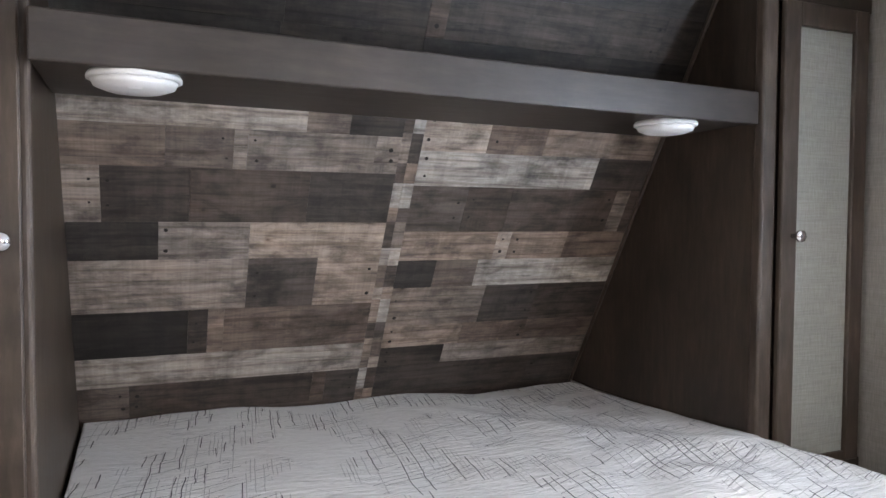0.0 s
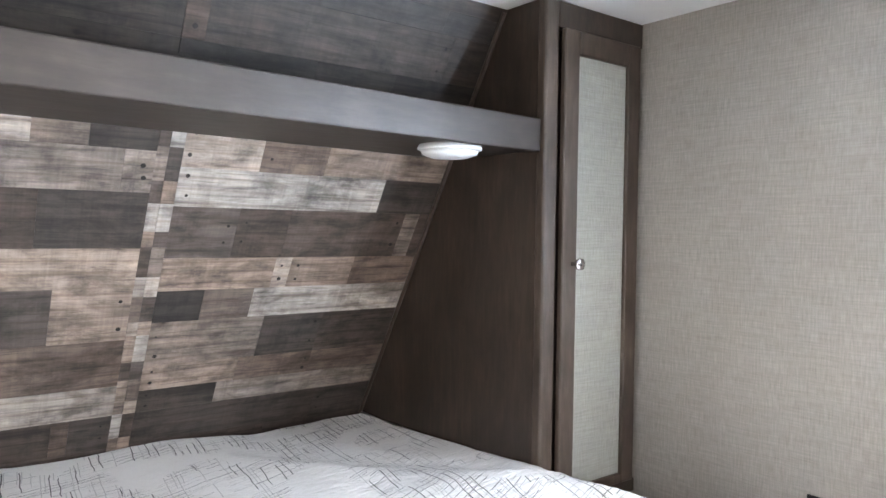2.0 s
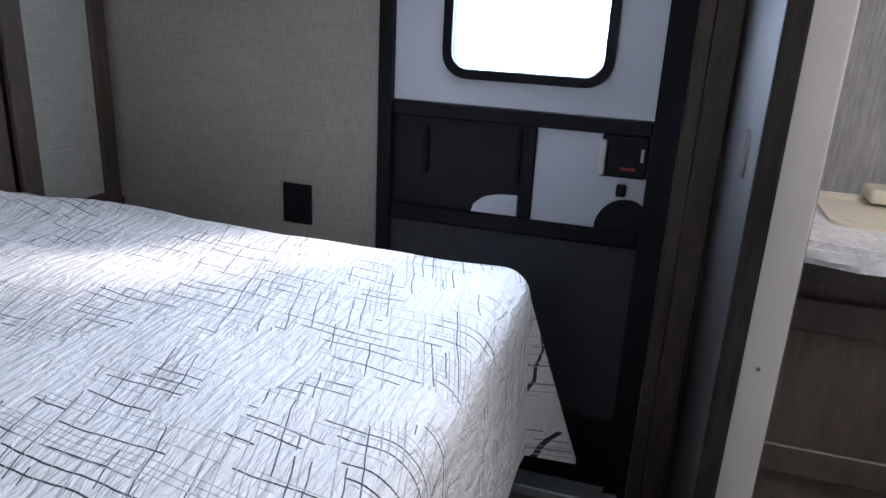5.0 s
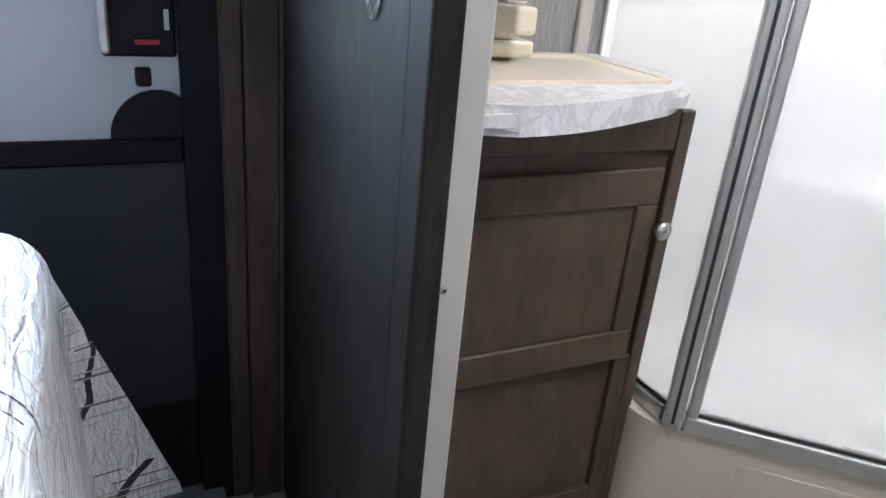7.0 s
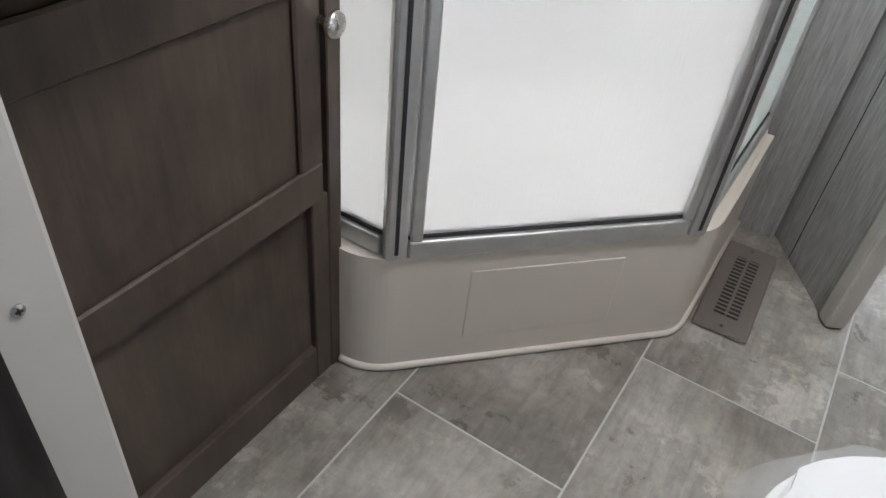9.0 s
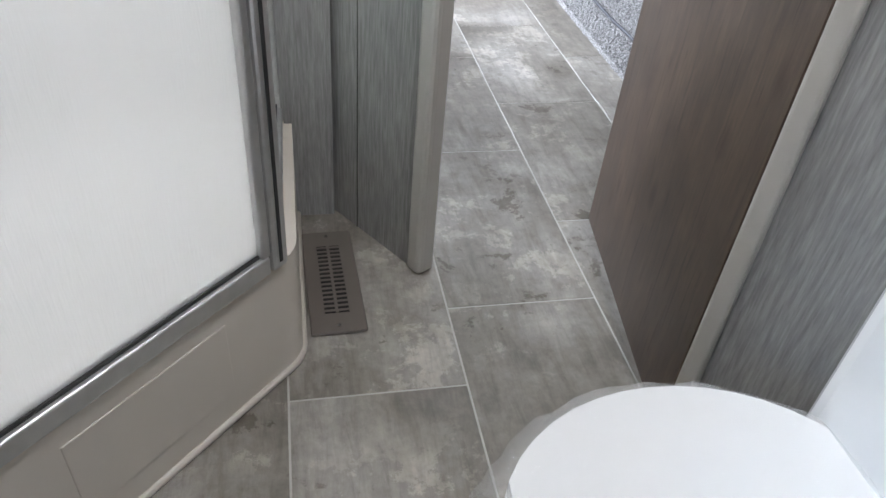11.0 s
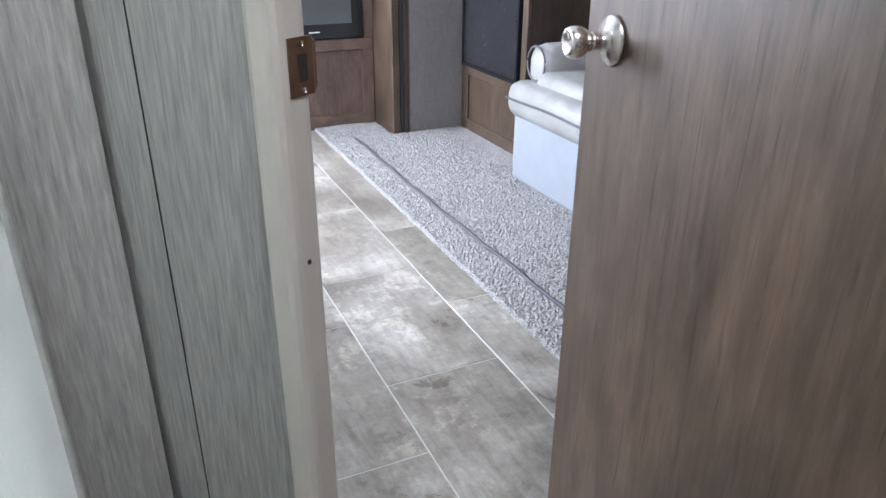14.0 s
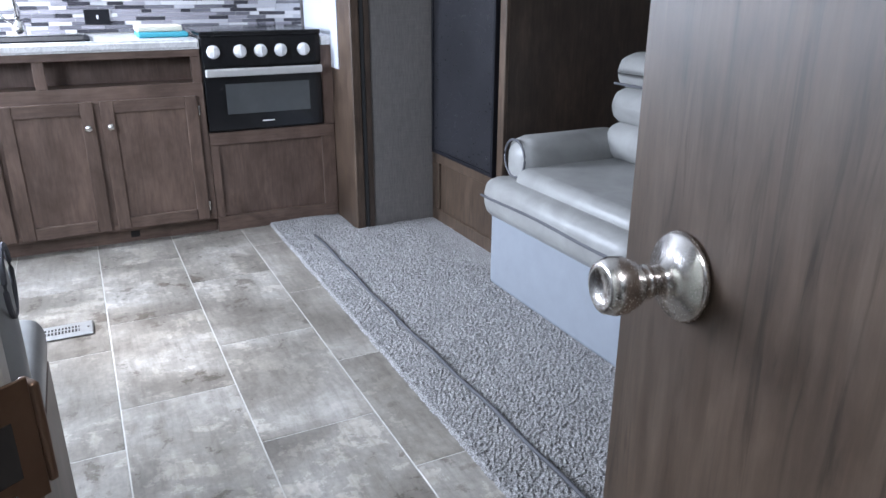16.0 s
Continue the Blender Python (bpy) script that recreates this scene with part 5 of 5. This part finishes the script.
def fridge():
    x = -0.775
    y0, y1 = -4.582, -3.905
    t = thing("refrigerator_cabinet", "grey brown wooden cabinet holding a black refrigerator", "cabinet", (-1.1, -4.2, 0))
    part("side_panel", boxes((XS + 0.002, x - 0.004, y1 - 0.02, y1, 0.0, ZC - 0.003)), WOOD_PANEL, t, "dark wooden cabinet side")
    part("front_stile", boxes((x - 0.02, x, y1 - 0.045, y1 + 0.002, 0.0, ZC - 0.003), bevel=0.003), WOOD_DOOR, t)
    part("rear_stile", boxes((x - 0.02, x, y0, y0 + 0.03, 0.0, ZC - 0.003), bevel=0.003), WOOD_DOOR, t)
    part("panel", boxes((x - 0.02, x - 0.012, y0 + 0.03, y1 - 0.045, 0.0, 0.365)), WOOD_DOOR, t)
    part("bottom_rail", boxes((x - 0.012, x - 0.0005, y0 + 0.03, y1 - 0.045, 0.0, 0.075), bevel=0.003), WOOD_DOOR, t)
    part("top_rail", boxes((x - 0.012, x - 0.0005, y0 + 0.03, y1 - 0.045, 0.315, 0.365), bevel=0.003), WOOD_DOOR, t)
    part("panel_stile", boxes((x - 0.012, x - 0.0005, y0 + 0.03, y0 + 0.075, 0.075, 0.315), bevel=0.003), WOOD_DOOR, t)
    r = thing("refrigerator", "black built-in refrigerator with a thin dark frame", "refrigerator", (-1.1, -4.2, 0.37))
    part("body", boxes((x - 0.5, x - 0.006, y0 + 0.032, y1 - 0.047, 0.367, 1.75)), BLACK_PLASTIC, r)
    d = part("door", boxes((x - 0.006, x + 0.014, y0 + 0.05, y1 - 0.065, 0.385, 1.70), bevel=0.004), FRIDGE_BLACK, r)
    part("door_frame", boxes((x - 0.006, x + 0.02, y1 - 0.066, y1 - 0.05, 0.367, 1.72), (x - 0.006, x + 0.02, y0 + 0.034, y0 + 0.05, 0.367, 1.72),
                             (x - 0.006, x + 0.018, y0 + 0.05, y1 - 0.066, 0.367, 0.386), bevel=0.003), BLACK_FRAME, d)
    return t


fridge()


def pillow(x0, x1, y0, y1, z0, z1, r, seg=4):
    return boxes((x0, x1, y0, y1, z0, z1), bevel=r, seg=seg)


def recliner(y_far, y_near, with_arm=True):
    t = thing("recliner", "pale grey leather recliner with charcoal piping on the carpet", "recliner", (-0.95, (y_far + y_near) / 2, 0.012), "theatre recliners")
    part("base", boxes((-1.35, -0.60, y_far + 0.01, y_near, 0.014, 0.375), bevel=0.015, seg=2), SEAT_CLOTH, t, "pale cloth-covered base")
    foot = part("footrest", pillow(-0.70, -0.55, y_far, y_near, 0.305, 0.465, 0.06, 5), LEATHER, t, "", True)
    part("piping", tube([(-0.551, y, 0.395 + 0.004 * math.sin(9 * y)) for y in np.linspace(y_far + 0.02, y_near - 0.02, 14)], 0.006), PIPING, foot, "charcoal piping", True)
    part("seat", pillow(-1.16, -0.62, y_far + 0.12, y_near - 0.05, 0.38, 0.515, 0.05, 4), LEATHER, t, "", True)
    if with_arm:
        arm = part("armrest", pillow(-1.16, -0.655, y_far - 0.01, y_far + 0.17, 0.41, 0.615, 0.07, 5), LEATHER, t, "", True)
        part("piping", tube([(-0.658, y_far + 0.08 + 0.07 * math.cos(a), 0.535 + 0.072 * math.sin(a)) for a in (2 * math.pi * k / 24 for k in range(24))], 0.005, 6, True), PIPING, arm)
    for k, (z0, z1, dx) in enumerate(((0.50, 0.66, 0.0), (0.64, 0.79, 0.015), (0.77, 0.915, 0.03))):
        b = part("back_cushion", pillow(-1.32 - dx, -1.03 - dx, y_far + 0.10, y_near - 0.04, z0, z1, 0.075, 5), LEATHER, t, "", True)
        if k == 2:
            part("piping", tube([(-1.03 - dx + 0.002, y, 0.80) for y in np.linspace(y_far + 0.14, y_near - 0.08, 8)], 0.005), PIPING, b)
    return t


bench = thing("dinette_bench", "leather dinette bench with a rounded back on a wooden base", "bench", (1.38, -2.6, 0))
part("bench_base", boxes((0.925, XR - 0.003, -2.95, -2.46, 0.0, 0.40), bevel=0.006), WOOD_CABINET, bench, "brown wooden base")
part("bench_seat", boxes((0.92, XR - 0.004, -2.97, -2.58, 0.40, 0.50), bevel=0.035, seg=4), LEATHER, bench, "", True)
back = part("bench_back", boxes((0.915, XR - 0.004, -2.60, -2.46, 0.40, 0.80), bevel=0.06, seg=5), LEATHER, bench, "", True)
part("piping", tube([(0.916, -2.53 + 0.055 * math.cos(a), 0.735 + 0.055 * math.sin(a)) for a in (2 * math.pi * k / 24 for k in range(24))], 0.004, 6, True), PIPING, back)

recliner(-3.70, -2.83)
recliner(-2.81, -2.37, False)

def shag(x0, x1, y0, y1, z, step):
    """Carpet pile as a rough sheet with a thick edge."""
    bm = bmesh.new()
    nx, ny = int((x1 - x0) / step), int((y1 - y0) / step)
    g = []
    for j in range(ny + 1):
        row = []
        for i in range(nx + 1):
            x, y = x0 + (x1 - x0) * i / nx, y0 + (y1 - y0) * j / ny
            p = Vector((x * 125, y * 125, 0))
            rim = i in (0, nx) or j in (0, ny)
            jag = 0.006 * noise.noise(Vector((x * 60, y * 60, 5)))
            h = 0.0 if rim else z + 0.0075 * noise.noise(p) + 0.005 * noise.noise(p * 0.06)
            row.append(bm.verts.new((x + jag, y + (0 if rim else jag), max(h, 0.0005))))
        g.append(row)
    for j in range(ny):
        for i in range(nx):
            bm.faces.new((g[j][i], g[j][i + 1], g[j + 1][i + 1], g[j + 1][i]))
    return bm


structure("carpet", shag(-0.66, 0.012, -4.582, -2.0, 0.016, 0.0062), CARPET, "grey shag carpet of the slide-out", "carpet")
structure("carpet_end", shag(-0.357, 0.012, -4.857, -4.578, 0.016, 0.0062), CARPET, "grey shag carpet of the slide-out", "carpet")
structure("carpet_back", boxes((XS, -0.655, -4.582, -2.0, 0.0005, 0.013)), CARPET, "grey shag carpet of the slide-out", "carpet")
cord = thing("carpet_seam", "dark seam cord lying along the grey carpet", "seam", (-0.13, -3.5, 0.016))
part("cord", tube([(-0.128 + 0.006 * math.sin(3 * y), y, 0.024 + 0.003 * math.sin(17 * y)) for y in np.linspace(-4.55, -2.05, 60)], 0.006, 6), PIPING, cord, "", True)
floor_vent("floor_vent", "pale metal floor register near the kitchen", 0.99, -3.975, 0.11, 0.26, 90, ALU)

# ---- boards of the leaning wall ----
def board(x0, x1, z0, z1, tone):
    """One board of the front wall, z0..z1 in height along the slope."""
    bm = bmesh.new()
    e, th = 0.0003, 0.010 + 0.002 * rnd.random()
    box(bm, x0 + e, x1 - e, 0, th, 0, (z1 - z0) - 2 * e)
    lean = math.atan(SLOPE)
    for v in bm.verts:
        s, o = v.co.z, v.co.y
        z = z0 + e + s
        v.co = (v.co.x, front_y(z) - o * math.cos(lean), z - o * math.sin(lean))
    ob = part("board", bm, BOARDS, wall_front)
    # above the shelf the tone is cut: charcoal boards plus the dimmer light there
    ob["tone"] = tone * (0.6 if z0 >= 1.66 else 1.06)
    if 0.05 < x1 - x0 < 0.8 and tone > 0.2 and rnd.random() < 0.75:
        end = rnd.choice((x0 + 0.022, x1 - 0.022, x1 - 0.022))
        for zf in (0.28, 0.72):
            r = rnd.uniform(0.003, 0.0065)
            zh = z0 + (z1 - z0) * (zf + rnd.uniform(-0.08, 0.08))
            hole = lathe([(r, 0), (r * 0.9, 0.0007), (0, 0.0008)], 10, pose(end + rnd.uniform(-0.006, 0.006), front_y(zh) - (th + 0.0001) * math.cos(lean), zh - (th + 0.0001) * math.sin(lean), 90 + math.degrees(lean)))
            part("nail_hole", hole, DARK_VOID, ob)
    return ob


rnd = random.Random(11)


def board_row(z0, z1, x, *pieces):
    """A row of boards from x onwards: each piece is (end, tone)."""
    for end, tone in pieces:
        board(x, end, z0, z1, tone)
        x = end


LO, MID, HI = -0.60, 0.61, 1.88
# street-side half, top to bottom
# rows above the shelf: charcoal tones, with shade put into them too
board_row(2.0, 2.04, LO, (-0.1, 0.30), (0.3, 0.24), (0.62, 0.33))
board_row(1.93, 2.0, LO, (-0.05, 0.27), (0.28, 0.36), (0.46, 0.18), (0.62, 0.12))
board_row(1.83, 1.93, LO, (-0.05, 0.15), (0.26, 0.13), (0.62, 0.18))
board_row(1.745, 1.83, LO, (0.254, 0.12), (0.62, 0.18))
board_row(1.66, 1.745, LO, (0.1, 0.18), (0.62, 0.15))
board_row(1.588, 1.66, LO, (0.344, 0.8), (0.46, 0.55), (MID, 0.12))
board_row(1.49, 1.588, LO, (0.0, 0.52), (0.164, 0.46), (0.198, 0.64), (0.54, 0.6), (MID, 0.66))
board_row(1.352, 1.49, LO, (-0.15, 0.66), (0.06, 0.24), (0.37, 0.3), (MID, 0.2))
board_row(1.25, 1.352, LO, (-0.015, 0.1), (0.22, 0.62), (MID, 0.74))
board_row(1.10, 1.25, LO, (0.222, 0.66), (0.42, 0.32), (MID, 0.68))
board_row(0.96, 1.10, LO, (0.065, 0.0), (0.12, 0.25), (0.165, 0.55), (MID, 0.45))
board_row(0.865, 0.96, LO, (MID, 0.76))
board_row(0.755, 0.865, LO, (-0.095, 0.42), (0.455, 0.24), (0.5, 0.42), (MID, 0.25))
board_row(0.62, 0.755, LO, (0.1, 0.4), (MID, 0.3))
# joint strip between the halves
z = 0.62
for k in range(18):
    h = (0.04, 0.07, 0.055, 0.08)[k % 4]
    if z + h < 1.66:
        board(MID, MID + 0.028, z, z + h, (0.7, 0.3, 0.62, 0.85, 0.45)[k % 5])
        board(MID + 0.028, 0.672, z, z + h, (0.35, 0.8, 0.66, 0.3, 0.9, 0.55)[k % 6])
    z += h
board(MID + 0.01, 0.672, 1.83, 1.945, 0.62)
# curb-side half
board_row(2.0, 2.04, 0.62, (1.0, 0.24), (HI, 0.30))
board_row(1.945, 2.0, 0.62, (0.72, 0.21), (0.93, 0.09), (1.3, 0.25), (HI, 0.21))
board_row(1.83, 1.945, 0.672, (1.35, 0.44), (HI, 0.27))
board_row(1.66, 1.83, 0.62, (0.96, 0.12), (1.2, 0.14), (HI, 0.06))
board_row(1.556, 1.66, 0.672, (0.875, 0.84), (1.065, 0.45), (HI, 0.64))
board_row(1.46, 1.556, 0.672, (1.275, 0.8), (HI, 0.24))
board_row(1.325, 1.46, 0.672, (0.85, 0.36), (1.0, 0.28), (1.385, 0.32), (1.44, 0.6), (HI, 0.3))
board_row(1.235, 1.325, 0.672, (0.99, 0.66), (1.04, 0.78), (1.25, 0.62), (HI, 0.52))
board_row(1.145, 1.235, 0.672, (0.8, 0.08), (0.945, 0.4), (HI, 0.86))
board_row(1.012, 1.145, 0.672, (1.0, 0.58), (1.2, 0.24), (HI, 0.3))
board_row(0.935, 1.012, 0.672, (0.95, 0.66), (1.2, 0.46), (HI, 0.42))
board_row(0.865, 0.935, 0.672, (0.9, 0.22), (HI, 0.66))
board_row(0.755, 0.865, 0.672, (1.262, 0.24), (HI, 0.27))
board_row(0.62, 0.755, 0.672, (1.1, 0.3), (HI, 0.25))

structure("trim_corner", tube([(1.481, front_y(z) - 0.018, z) for z in (0.66, 1.1, 1.5, 2.02)], 0.007), WOOD_TRIM, "thin walnut corner bead along the wooden wall", "trim")

# ---- floor tiles ----
TX, TW, TL = 0.158, 0.3265, 0.611
OFFSETS = {-1: -2.75, 0: -3.025, 1: -2.137, 2: -1.32, 3: -0.97, 4: -1.2}
tile_floor = structure("floor_tiles", boxes((1.88, 1.885, 2.3, 2.305, -0.003, 0)), SLATE, "grey stone-look vinyl tile floor with pale grout", "floor")
bmt = bmesh.new()
box(bmt, 0, TW - 0.004, 0, TL - 0.004, -0.004, 0.0, 0.0006)
tile_mesh = mesh("tile", bmt, SLATE)
for n in range(-3, 6):
    x = TX + n * TW
    y = OFFSETS.get(n, -1.0 - 0.17 * (n % 3)) % TL - 9 * TL
    while y < 1.0:
        if y > YR - TL and not (x < -0.35 and -4.6 < y < -2.6) and x < XR:
            ob = new("tile", tile_mesh)
            ob.location = (x + 0.002, y + 0.002, 0)
            ob.parent = tile_floor
        y += TL
